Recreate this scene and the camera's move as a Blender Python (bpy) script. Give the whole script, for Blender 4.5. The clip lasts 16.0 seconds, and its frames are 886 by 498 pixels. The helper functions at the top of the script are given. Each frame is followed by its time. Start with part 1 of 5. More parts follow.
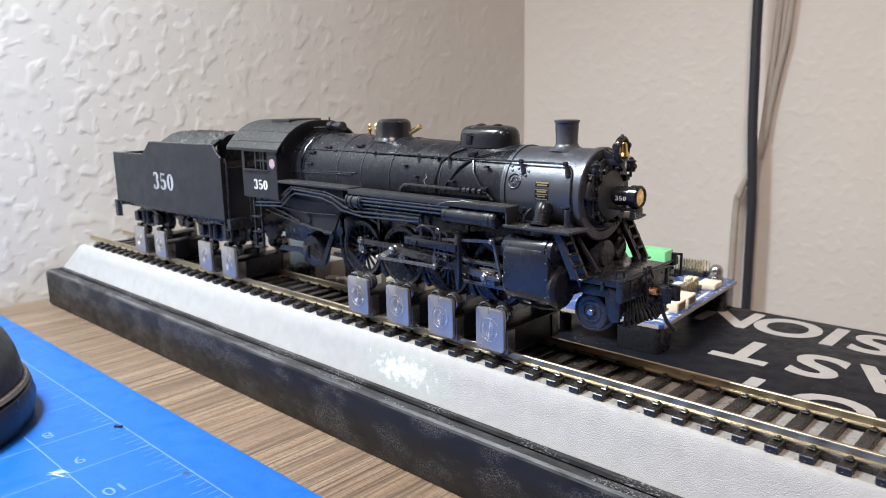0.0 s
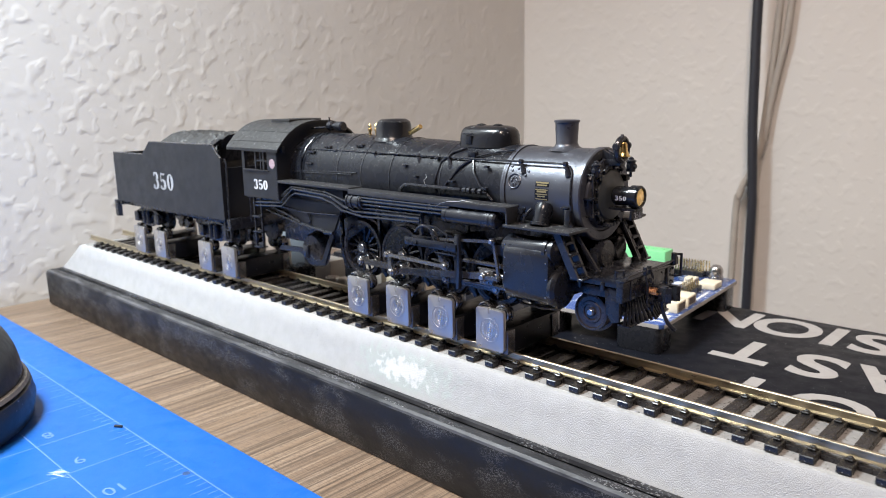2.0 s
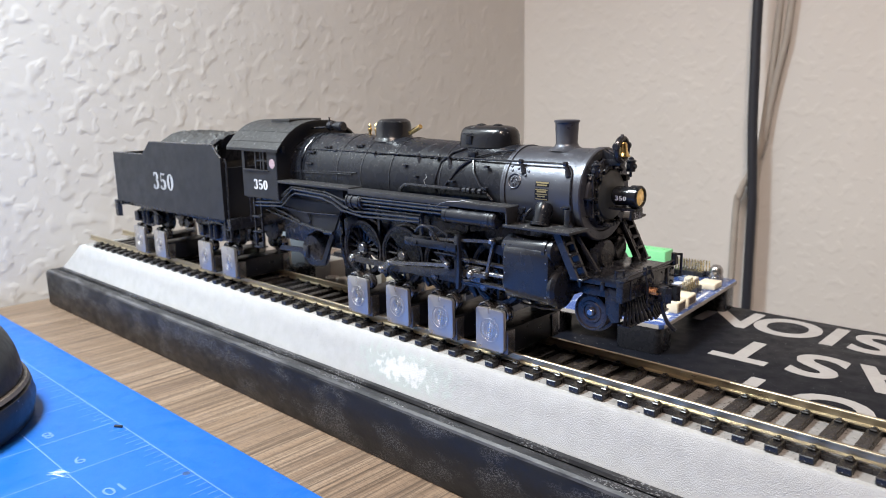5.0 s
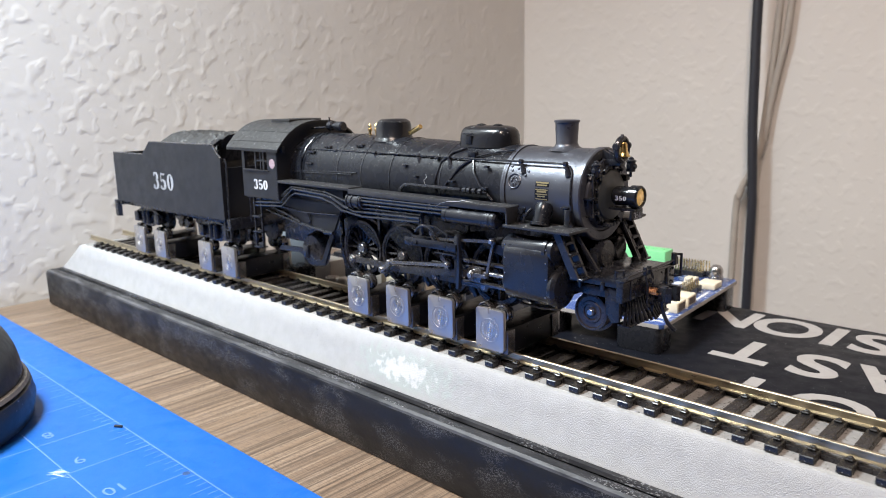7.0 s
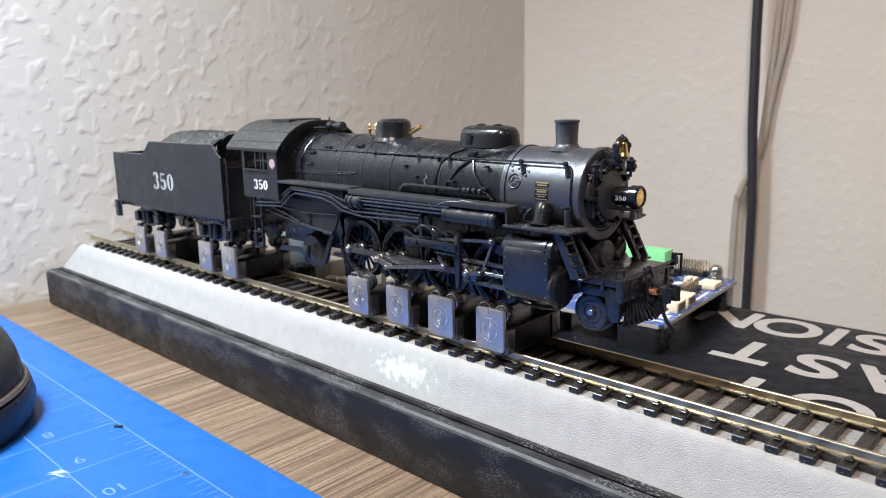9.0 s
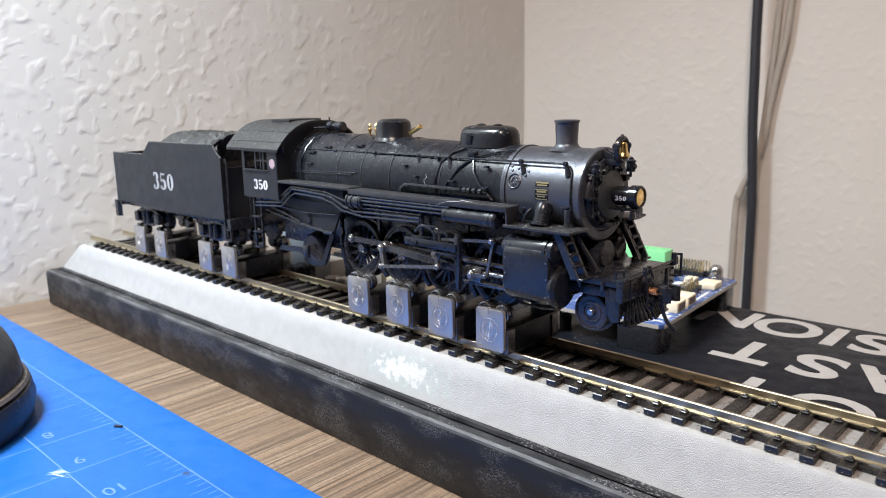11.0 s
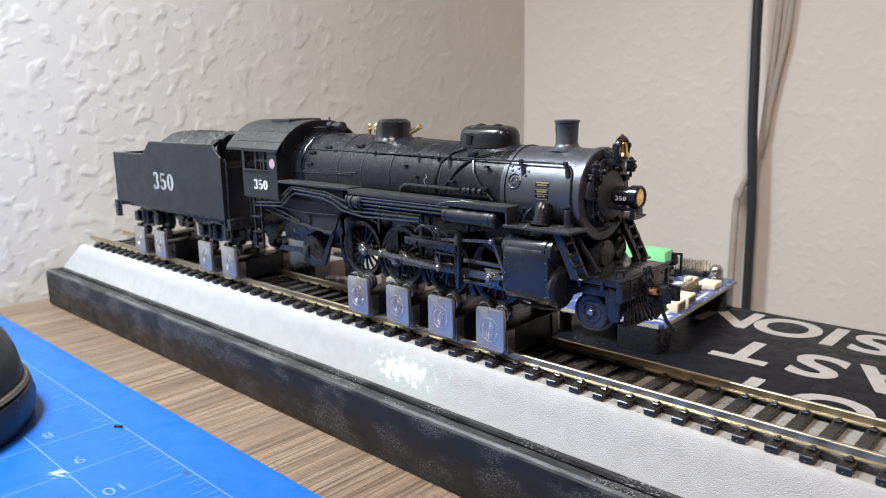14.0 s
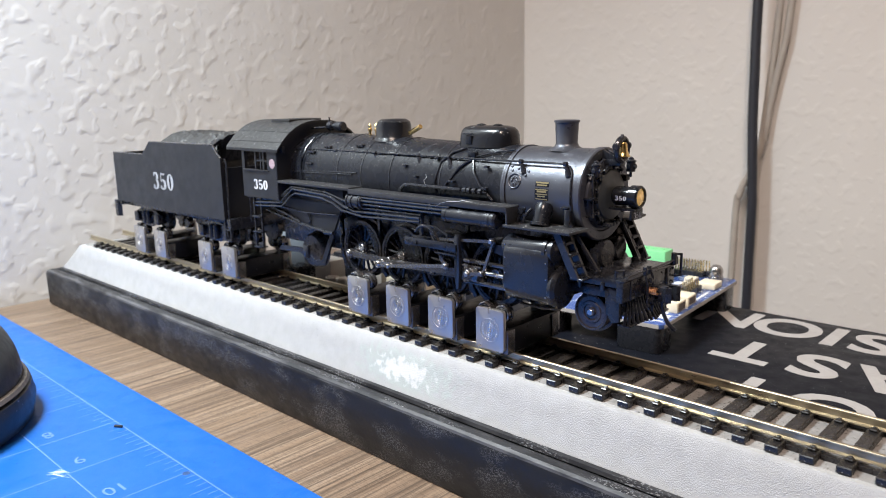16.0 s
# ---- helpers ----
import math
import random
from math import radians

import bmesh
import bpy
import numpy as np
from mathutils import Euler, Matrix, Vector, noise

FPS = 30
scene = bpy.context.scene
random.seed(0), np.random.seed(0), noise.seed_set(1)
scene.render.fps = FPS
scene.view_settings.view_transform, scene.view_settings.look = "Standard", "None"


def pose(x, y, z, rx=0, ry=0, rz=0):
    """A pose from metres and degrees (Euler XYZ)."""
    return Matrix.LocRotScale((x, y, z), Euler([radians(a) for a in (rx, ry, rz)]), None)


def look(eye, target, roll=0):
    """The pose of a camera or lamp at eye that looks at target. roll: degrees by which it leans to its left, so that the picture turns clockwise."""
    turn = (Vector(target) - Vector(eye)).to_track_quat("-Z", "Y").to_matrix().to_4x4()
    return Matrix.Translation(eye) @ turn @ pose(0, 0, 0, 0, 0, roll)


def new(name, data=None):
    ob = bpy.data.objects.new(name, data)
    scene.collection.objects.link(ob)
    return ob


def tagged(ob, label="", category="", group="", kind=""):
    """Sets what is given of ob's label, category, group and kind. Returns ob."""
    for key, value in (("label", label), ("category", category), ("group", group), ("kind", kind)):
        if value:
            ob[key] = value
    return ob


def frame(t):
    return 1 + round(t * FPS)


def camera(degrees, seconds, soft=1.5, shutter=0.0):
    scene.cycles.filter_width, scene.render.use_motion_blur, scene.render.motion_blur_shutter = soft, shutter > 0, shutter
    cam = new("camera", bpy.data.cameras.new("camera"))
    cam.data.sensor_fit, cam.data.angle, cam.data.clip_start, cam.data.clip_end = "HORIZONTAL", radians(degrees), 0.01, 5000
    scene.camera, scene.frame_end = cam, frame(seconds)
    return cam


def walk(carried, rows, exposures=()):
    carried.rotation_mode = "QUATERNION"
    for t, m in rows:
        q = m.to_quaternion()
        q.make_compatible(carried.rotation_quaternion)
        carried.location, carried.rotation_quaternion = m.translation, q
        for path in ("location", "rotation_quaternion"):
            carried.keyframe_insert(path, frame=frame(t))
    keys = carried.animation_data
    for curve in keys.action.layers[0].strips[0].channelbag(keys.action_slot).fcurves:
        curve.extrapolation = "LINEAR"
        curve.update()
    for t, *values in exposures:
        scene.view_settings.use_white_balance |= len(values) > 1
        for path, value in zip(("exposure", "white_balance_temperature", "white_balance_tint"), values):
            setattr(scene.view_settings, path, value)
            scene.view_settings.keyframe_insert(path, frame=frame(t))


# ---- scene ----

# ---- camera: it stands still on the bench ----
cam = camera(61.356, 16.0, soft=1.0)
EYE = (0.11129, -0.16310, 0.10838)
YAW, PITCH = -0.7594, 0.2053
FWD = Vector((math.sin(YAW) * math.cos(PITCH), math.cos(YAW) * math.cos(PITCH), -math.sin(PITCH)))
STAND = look(EYE, Vector(EYE) + FWD, -1.0577)
cam.data.dof.use_dof, cam.data.dof.focus_distance, cam.data.dof.aperture_fstop = True, 0.195, 34.0
walk(cam, [(0.0, STAND), (16.0, STAND)])

# ---- light: a bench lamp above, a ceiling lamp in the room ----
world = bpy.data.worlds.new("room_dark")
world.use_nodes = True
world.node_tree.nodes["Background"].inputs[0].default_value = (1.0, 0.93, 0.85, 1)
world.node_tree.nodes["Background"].inputs[1].default_value = 0.05
scene.world = world


def area(name, eye, target, size, watts, colour, spread=180):
    data = bpy.data.lights.new(name, "AREA")
    data.shape, data.size, data.energy, data.color = "DISK", size, watts, colour
    data.spread = radians(spread)
    ob = new(name, data)
    ob.matrix_basis = look(eye, target)
    return ob


area("bench_lamp_light", (-0.218, -0.20, 0.45), (-0.18, -0.13, 0.0), 0.13, 3.75, (0.85, 0.95, 1.0), 134)
area("ceiling_lamp_light", (0.5, -0.95, 1.5), (0.45, 0.42, 0.0), 0.35, 10.8, (1.0, 0.80, 0.675), 96)
scene.view_settings.exposure = 0.0

# ---- building helpers: millimetres, height counted from the rail head, which lies 38.5 mm over the desk ----
RAIL = 38.5
ORG = {}


def place(v):
    return Vector((v[0], v[1], v[2] + RAIL)) * 0.001


def thing(name, at, label, category, group="", kind=""):
    ob = new(name)
    ob.location = place(at)
    ORG[ob] = Vector(at)
    return tagged(ob, label, category, group, kind)


def part(name, bm, material, parent=None, label="", at=None, sharp=35, kind="", category="", group=""):
    """One mesh object from a bmesh in millimetres, with its origin at at, under parent."""
    base = ORG[parent] if parent else Vector((0, 0, -RAIL))
    o = Vector(at) if at else base
    mesh = bpy.data.meshes.new(name)
    bmesh.ops.recalc_face_normals(bm, faces=bm.faces)
    for v in bm.verts:
        v.co = (v.co - o) * 0.001
    bm.to_mesh(mesh)
    bm.free()
    mesh.polygons.foreach_set("use_smooth", [True] * len(mesh.polygons))
    mesh.set_sharp_from_angle(angle=radians(sharp))
    mesh.materials.append(material)
    ob = new(name, mesh)
    ORG[ob] = o
    if parent:
        ob.parent = parent
        ob.location = (o - base) * 0.001
    else:
        ob.location = place(o)
    return tagged(ob, label, category, group, kind)


def fresh():
    return bmesh.new()


def box(bm, x0, x1, y0, y1, z0, z1, bev=0.0, seg=2):
    vs = [bm.verts.new((x, y, z)) for x in (x0, x1) for y in (y0, y1) for z in (z0, z1)]
    fs = [bm.faces.new([vs[i] for i in q]) for q in
          ((0, 1, 3, 2), (4, 6, 7, 5), (0, 4, 5, 1), (2, 3, 7, 6), (0, 2, 6, 4), (1, 5, 7, 3))]
    if bev:
        es = list({e for f in fs for e in f.edges})
        bmesh.ops.bevel(bm, geom=es, offset=bev, segments=seg, affect="EDGES", profile=0.5)
    return bm


def frame_of(p, q):
    d = (Vector(q) - Vector(p)).normalized()
    a = Vector((0, 0, 1)) if abs(d.z) < 0.9 else Vector((1, 0, 0))
    u = d.cross(a).normalized()
    return d, u, u.cross(d).normalized()


def lathe(bm, p, axis, profile, n=32, squash=(1, 1), ring=False):
    """Revolves (distance along the axis, radius) round the line through p along axis; closes both ends."""
    d, u, w = frame_of(p, Vector(p) + Vector(axis))
    rings = []
    for a, r in profile:
        c = Vector(p) + d * a
        if r <= 1e-4:
            rings.append([bm.verts.new(c)])
        else:
            rings.append([bm.verts.new(c + u * r * squash[0] * math.cos(2 * math.pi * k / n) + w * r * squash[1] * math.sin(2 * math.pi * k / n)) for k in range(n)])
    for s, t in zip(rings, rings[1:]):
        if len(s) == 1 and len(t) == 1:
            continue
        for k in range(n):
            j = (k + 1) % n
            q = [s[k % len(s)], s[j % len(s)], t[j % len(t)], t[k % len(t)]]
            bm.faces.new(list(dict.fromkeys(q)))
    for r in () if ring else (rings[0], rings[-1]):
        if len(r) > 2:
            bm.faces.new(r)
    return bm


def rod(bm, p, q, r, r2=None, n=16, bev=0.0):
    L = (Vector(q) - Vector(p)).length
    e = r if r2 is None else r2
    if bev:
        prof = [(0, r - bev), (bev, r), (L - bev, e), (L, e - bev)]
    else:
        prof = [(0, r), (L, e)]
    return lathe(bm, p, Vector(q) - Vector(p), prof, n)


def tube(bm, pts, r, n=8):
    """A bent pipe through the points."""
    pts = [Vector(q) for q in pts]
    rings = []
    d, u, w = frame_of(pts[0], pts[1])
    for k, c in enumerate(pts):
        a = (pts[k] - pts[k - 1]).normalized() if k else d
        b = (pts[k + 1] - pts[k]).normalized() if k < len(pts) - 1 else a
        t = (a + b).normalized()
        u = (u - t * u.dot(t)).normalized()
        w = t.cross(u)
        f = 1 / max(0.6, a.dot(t))
        rings.append([bm.verts.new(c + (u * math.cos(2 * math.pi * j / n) + w * math.sin(2 * math.pi * j / n)) * r * (f if 0 < k < len(pts) - 1 else 1)) for j in range(n)])
    for s, t in zip(rings, rings[1:]):
        for j in range(n):
            bm.faces.new([s[j], s[(j + 1) % n], t[(j + 1) % n], t[j]])
    bm.faces.new(rings[0])
    bm.faces.new(rings[-1])
    return bm


def arc(c, r, a0, a1, n, plane="xz"):
    """Points on an arc; degrees from +x towards +z (or in the plane named)."""
    out = []
    for k in range(n + 1):
        a = radians(a0 + (a1 - a0) * k / n)
        i, j = r * math.cos(a), r * math.sin(a)
        out.append({"xz": (c[0] + i, c[1], c[2] + j), "yz": (c[0], c[1] + i, c[2] + j), "xy": (c[0] + i, c[1] + j, c[2])}[plane])
    return out


def slab(bm, poly, a0, a1, plane="xz", bev=0.0):
    """A plate: the outline poly in a plane, from a0 to a1 across it."""
    def v(q, a):
        return {"xz": (q[0], a, q[1]), "yz": (a, q[0], q[1]), "xy": (q[0], q[1], a)}[plane]
    lo, hi = [bm.verts.new(v(q, a0)) for q in poly], [bm.verts.new(v(q, a1)) for q in poly]
    fs = [bm.faces.new(lo), bm.faces.new(hi[::-1])]
    n = len(poly)
    for k in range(n):
        fs.append(bm.faces.new([lo[k], lo[(k + 1) % n], hi[(k + 1) % n], hi[k]]))
    if bev:
        es = list(fs[0].edges) + list(fs[1].edges)
        bmesh.ops.bevel(bm, geom=es, offset=bev, segments=2, affect="EDGES", profile=0.5)
    return bm


def rounded(x0, x1, z0, z1, r, n=4, corners="1111"):
    """Outline of a rectangle with rounded corners, from the lower left round."""
    out = []
    for k, (cx, cz, a) in enumerate(((x0, z0, 180), (x1, z0, 270), (x1, z1, 0), (x0, z1, 90))):
        if corners[k] == "1":
            mx, mz = (cx + r if cx == x0 else cx - r), (cz + r if cz == z0 else cz - r)
            out += [(mx + r * math.cos(radians(a + 90 * i / n)), mz + r * math.sin(radians(a + 90 * i / n))) for i in range(n + 1)]
        else:
            out.append((cx, cz))
    return out


def link_bar(bm, p, q, r1, r2, w, y0, y1):
    """A rod with round eyes at both ends, in the x-z plane, from y0 to y1."""
    p, q = Vector((p[0], p[1])), Vector((q[0], q[1]))
    d = (q - p).normalized()
    s = Vector((-d.y, d.x))
    a = math.degrees(math.atan2(d.y, d.x))
    out = []
    for c, r, base in ((q, r2, a), (p, r1, a + 180)):
        g = math.degrees(math.asin(min(1, w / r)))
        for k in range(11):
            t = radians(base - (180 - g) + 2 * (180 - g) * k / 10)
            out.append((c.x + r * math.cos(t), c.y + r * math.sin(t)))
    return slab(bm, out, y0, y1)


def letters(name, text, size, material, parent, m, label="", depth=0.05, bold=0.0):
    """Writing with the built-in font, as a thin mesh; m in metres, in the parent's space."""
    cu = bpy.data.curves.new(name, "FONT")
    cu.body, cu.size, cu.align_x, cu.align_y, cu.extrude, cu.offset = text, size * 0.001, "CENTER", "CENTER", depth * 0.001, bold * 0.001
    cu.resolution_u = 5
    tmp = new(name, cu)
    mesh = bpy.data.meshes.new_from_object(tmp.evaluated_get(bpy.context.evaluated_depsgraph_get()))
    bpy.data.objects.remove(tmp)
    mesh.materials.clear()
    mesh.materials.append(material)
    ob = new(name, mesh)
    ob.parent = parent
    ob.matrix_basis = m
    return tagged(ob, label)


def road_number(name, size, material, parent, m, label, wide):
    """The figures 350 with thick and thin strokes and ball ends, as a thin raised print; size: height in mm."""
    bm = fresh()

    def stroke(pts):
        rows = []
        for k, (x, y, w) in enumerate(pts):
            (x0, y0, _), (x1, y1, _) = pts[max(0, k - 1)], pts[min(len(pts) - 1, k + 1)]
            if pts[0] == pts[-1] and k in (0, len(pts) - 1):
                (x0, y0, _), (x1, y1, _) = pts[-2], pts[1]
            d = Vector((x1 - x0, y1 - y0)).normalized()
            rows.append([bm.verts.new(((x + e * w * d.y) * wide * size * 0.001, (y - e * w * d.x) * size * 0.001, z * 0.00004)) for e, z in ((-1, 0), (-1, 1), (1, 1), (1, 0))])
        for s, t in zip(rows, rows[1:]):
            for j in range(4):
                bm.faces.new([s[j], s[(j + 1) % 4], t[(j + 1) % 4], t[j]])

    def bowl(cx, cy, rx, ry, a0, a1, thin, thick):
        n = 18
        return [(cx + rx * math.cos(radians(a)), cy + ry * math.sin(radians(a)), thin + thick * abs(math.cos(radians(a)))) for a in [a0 + (a1 - a0) * k / n for k in range(n + 1)]]

    def ball(cx, cy, r):
        lathe(bm, (cx * wide * size * 0.001, cy * size * 0.001, 0), (0, 0, 1), [(0, r * size * 0.001), (0.00004, r * size * 0.001)], 12)
    x = -0.60
    stroke(bowl(x, 0.25, 0.155, 0.215, 150, -90, 0.03, 0.06))
    stroke(bowl(x, -0.21, 0.175, 0.255, 90, -150, 0.03, 0.07))
    ball(x - 0.13, 0.33, 0.075)
    ball(x - 0.14, -0.31, 0.08)
    x = 0.0
    stroke([(x - 0.14, 0.42, 0.055), (x + 0.14, 0.42, 0.055), (x + 0.18, 0.48, 0.02)])
    stroke([(x - 0.14, 0.45, 0.03), (x - 0.15, 0.0, 0.03)])
    stroke(bowl(x, -0.18, 0.175, 0.27, 145, -150, 0.03, 0.07))
    ball(x - 0.14, -0.31, 0.08)
    x = 0.60
    ring = bowl(x, 0.0, 0.165, 0.44, 0, 360, 0.03, 0.065)
    stroke(ring[:-1] + [ring[0]])
    mesh = bpy.data.meshes.new(name)
    bmesh.ops.recalc_face_normals(bm, faces=bm.faces)
    bm.to_mesh(mesh)
    bm.free()
    mesh.materials.append(material)
    ob = new(name, mesh)
    ob.parent = parent
    ob.matrix_basis = m
    return tagged(ob, label)


# ---- materials ----
def material(name, base, rough=0.5, metal=0.0, second=None, mix=0.5, scale=60.0, bump=0.0, bump_scale=None, rough_var=0.1,
             specks=None, speck_scale=900.0, speck_cut=0.72, stretch=(1, 1, 1), coat=0.0, emission=None, glow=0.0, spec=0.5, lying=False, cluster=0.0):
    """A surface in two tones with grain, uneven gloss, relief and specks of dust or wear; scales per metre."""
    m = bpy.data.materials.new(name)
    m.use_nodes = True
    nt = m.node_tree
    N, L = nt.nodes, nt.links
    b = N["Principled BSDF"]
    tc, mp = N.new("ShaderNodeTexCoord"), N.new("ShaderNodeMapping")
    mp.inputs["Scale"].default_value = stretch
    L.new(tc.outputs["Object"], mp.inputs[0])

    def noise_at(s, detail=4.0):
        n = N.new("ShaderNodeTexNoise")
        n.inputs["Scale"].default_value, n.inputs["Detail"].default_value = s, detail
        L.new(mp.outputs[0], n.inputs["Vector"])
        return n

    def ramp(src, a, c):
        r = N.new("ShaderNodeMapRange")
        r.inputs[1].default_value, r.inputs[2].default_value = a, c
        L.new(src, r.inputs[0])
        return r.outputs[0]

    def blend(fac, c1, c2):
        x = N.new("ShaderNodeMix")
        x.data_type = "RGBA"
        L.new(fac, x.inputs[0])
        for k, c in ((6, c1), (7, c2)):
            if isinstance(c, tuple):
                x.inputs[k].default_value = (*c, 1)
            else:
                L.new(c, x.inputs[k])
        return x.outputs[2]

    big = noise_at(scale)
    second = second or tuple(c * 0.75 for c in base)
    col = blend(ramp(big.outputs[0], 0.5 - mix / 2, 0.5 + mix / 2), base, second)
    if specks:
        sp = noise_at(speck_scale, 2.0)
        mask = ramp(sp.outputs[0], speck_cut, speck_cut + 0.04)
        if cluster:
            both = N.new("ShaderNodeMath")
            both.operation = "MULTIPLY"
            L.new(ramp(noise_at(cluster, 3.0).outputs[0], 0.48, 0.60), both.inputs[0])
            L.new(mask, both.inputs[1])
            mask = both.outputs[0]
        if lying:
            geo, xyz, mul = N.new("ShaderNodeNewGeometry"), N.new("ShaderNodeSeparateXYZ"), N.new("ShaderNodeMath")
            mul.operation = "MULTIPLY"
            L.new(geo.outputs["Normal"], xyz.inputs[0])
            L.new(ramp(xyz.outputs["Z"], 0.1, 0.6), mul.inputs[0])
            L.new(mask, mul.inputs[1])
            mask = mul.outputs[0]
        col = blend(mask, col, specks)
    L.new(col, b.inputs["Base Color"])
    b.inputs["Metallic"].default_value = metal
    b.inputs["Specular IOR Level"].default_value = spec
    fine = noise_at(scale * 5)
    r = N.new("ShaderNodeMapRange")
    r.inputs[1].default_value, r.inputs[2].default_value = 0.3, 0.7
    r.inputs[3].default_value, r.inputs[4].default_value = max(0.02, rough - rough_var), min(1, rough + rough_var)
    L.new(fine.outputs[0], r.inputs[0])
    L.new(r.outputs[0], b.inputs["Roughness"])
    if coat:
        b.inputs["Coat Weight"].default_value = coat
    if bump:
        bp = N.new("ShaderNodeBump")
        bp.inputs["Strength"].default_value, bp.inputs["Distance"].default_value = 1.0, bump * 0.001
        L.new(noise_at(bump_scale or scale * 4).outputs[0], bp.inputs["Height"])
        L.new(bp.outputs[0], b.inputs["Normal"])
    if emission:
        b.inputs["Emission Color"].default_value = (*emission, 1)
        b.inputs["Emission Strength"].default_value = glow
    return m


DUST = (0.45, 0.45, 0.45)
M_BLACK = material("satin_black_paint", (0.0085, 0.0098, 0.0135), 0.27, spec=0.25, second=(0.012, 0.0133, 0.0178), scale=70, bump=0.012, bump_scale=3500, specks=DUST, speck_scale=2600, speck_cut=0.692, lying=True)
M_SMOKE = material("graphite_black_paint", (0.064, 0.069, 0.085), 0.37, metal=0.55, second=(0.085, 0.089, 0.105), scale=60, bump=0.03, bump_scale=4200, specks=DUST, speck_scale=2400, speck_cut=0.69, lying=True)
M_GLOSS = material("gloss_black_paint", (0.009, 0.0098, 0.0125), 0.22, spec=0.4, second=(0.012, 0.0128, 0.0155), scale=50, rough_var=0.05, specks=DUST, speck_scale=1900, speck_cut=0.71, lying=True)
M_DARK = material("matt_black_plastic", (0.012, 0.0132, 0.0175), 0.27, second=(0.015, 0.0162, 0.0205), scale=90, bump=0.01, bump_scale=2500)
M_TENDER = material("matt_tender_black", (0.0118, 0.0127, 0.0155), 0.44, spec=0.38, second=(0.0142, 0.0152, 0.0182), scale=40, bump=0.006, bump_scale=2500)
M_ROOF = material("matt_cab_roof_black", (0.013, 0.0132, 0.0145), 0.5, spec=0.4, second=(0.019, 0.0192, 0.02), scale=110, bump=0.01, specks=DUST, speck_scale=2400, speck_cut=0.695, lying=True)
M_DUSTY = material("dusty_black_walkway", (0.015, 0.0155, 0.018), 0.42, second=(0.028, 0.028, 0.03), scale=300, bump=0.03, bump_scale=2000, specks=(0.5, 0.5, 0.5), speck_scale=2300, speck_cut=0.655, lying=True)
M_WHEEL = material("blackened_wheel_metal", (0.012, 0.0132, 0.018), 0.26, metal=0.1, second=(0.018, 0.019, 0.024), scale=150)
M_TYRE = material("dark_tyre_metal", (0.085, 0.080, 0.080), 0.30, metal=0.55, second=(0.06, 0.055, 0.055), scale=120)
M_ROD = material("gunmetal_rod", (0.15, 0.147, 0.15), 0.25, metal=0.75, second=(0.105, 0.103, 0.107), scale=90, rough_var=0.05)
M_PIN = material("bright_steel", (0.38, 0.375, 0.375), 0.24, metal=0.9, second=(0.40, 0.395, 0.395), scale=90, rough_var=0.05)
M_BRASS = material("polished_brass", (0.83, 0.62, 0.27), 0.22, metal=1.0, second=(0.65, 0.45, 0.18), scale=400)
M_COPPER = material("copper_spring", (0.85, 0.46, 0.26), 0.25, metal=1.0)
M_LENS = material("amber_headlight_lens", (0.85, 0.58, 0.20), 0.12, second=(0.30, 0.14, 0.03), mix=0.25, scale=420, coat=0.6, emission=(1.0, 0.62, 0.2), glow=0.3)
M_WORN = material("worn_grey_lettering", (0.40, 0.41, 0.43), 0.6, second=(0.22, 0.225, 0.24), scale=900)
M_WHITE = material("white_lettering", (0.72, 0.73, 0.74), 0.6, second=(0.6, 0.61, 0.62), scale=500)
M_PINK = material("faded_red_emblem", (0.30, 0.17, 0.19), 0.6, second=(0.45, 0.38, 0.39), scale=1500)
M_GOLD = material("brass_plate_print", (0.36, 0.30, 0.16), 0.4, metal=0.7)
M_COAL = material("coal_black", (0.010, 0.010, 0.011), 0.5, second=(0.025, 0.025, 0.025), scale=600, bump=0.5, bump_scale=700, specks=(0.4, 0.4, 0.4), speck_scale=1300, speck_cut=0.64, cluster=90)
M_RAIL = material("nickel_brass_rail", (0.56, 0.485, 0.345), 0.37, metal=0.97, second=(0.46, 0.395, 0.28), scale=160, rough_var=0.10, stretch=(0.2, 1, 1))
M_TIE = material("black_sleeper_plastic", (0.011, 0.0105, 0.012), 0.30, second=(0.018, 0.0165, 0.017), scale=250, bump=0.05, bump_scale=900, specks=(0.3, 0.28, 0.26), speck_scale=1600, speck_cut=0.735)
M_STEEL = material("brushed_roller_steel", (0.50, 0.475, 0.45), 0.33, metal=0.82, second=(0.43, 0.41, 0.395), scale=130, rough_var=0.08, bump=0.01, bump_scale=1800, stretch=(1, 1, 0.3))
M_BLOCK = material("black_acrylic_block", (0.005, 0.006, 0.0095), 0.34, spec=0.25, second=(0.007, 0.008, 0.0115), scale=80, specks=DUST, speck_scale=1500, speck_cut=0.74)
M_RUBBER = material("black_rubber_lamp_foot", (0.016, 0.016, 0.018), 0.45, second=(0.028, 0.027, 0.028), scale=60, bump=0.05, bump_scale=900, specks=(0.4, 0.4, 0.42), speck_scale=500, speck_cut=0.72)
M_TAN = material("worn_rubber_edge", (0.16, 0.13, 0.11), 0.7, second=(0.07, 0.06, 0.055), scale=400, bump=0.08)
M_PCB = material("blue_circuit_board", (0.045, 0.10, 0.30), 0.30, second=(0.03, 0.07, 0.24), scale=300, coat=0.3, specks=(0.6, 0.65, 0.75), speck_scale=420, speck_cut=0.60)
M_GREEN = material("green_terminal_plastic", (0.22, 0.64, 0.30), 0.45, second=(0.19, 0.57, 0.26), scale=90)
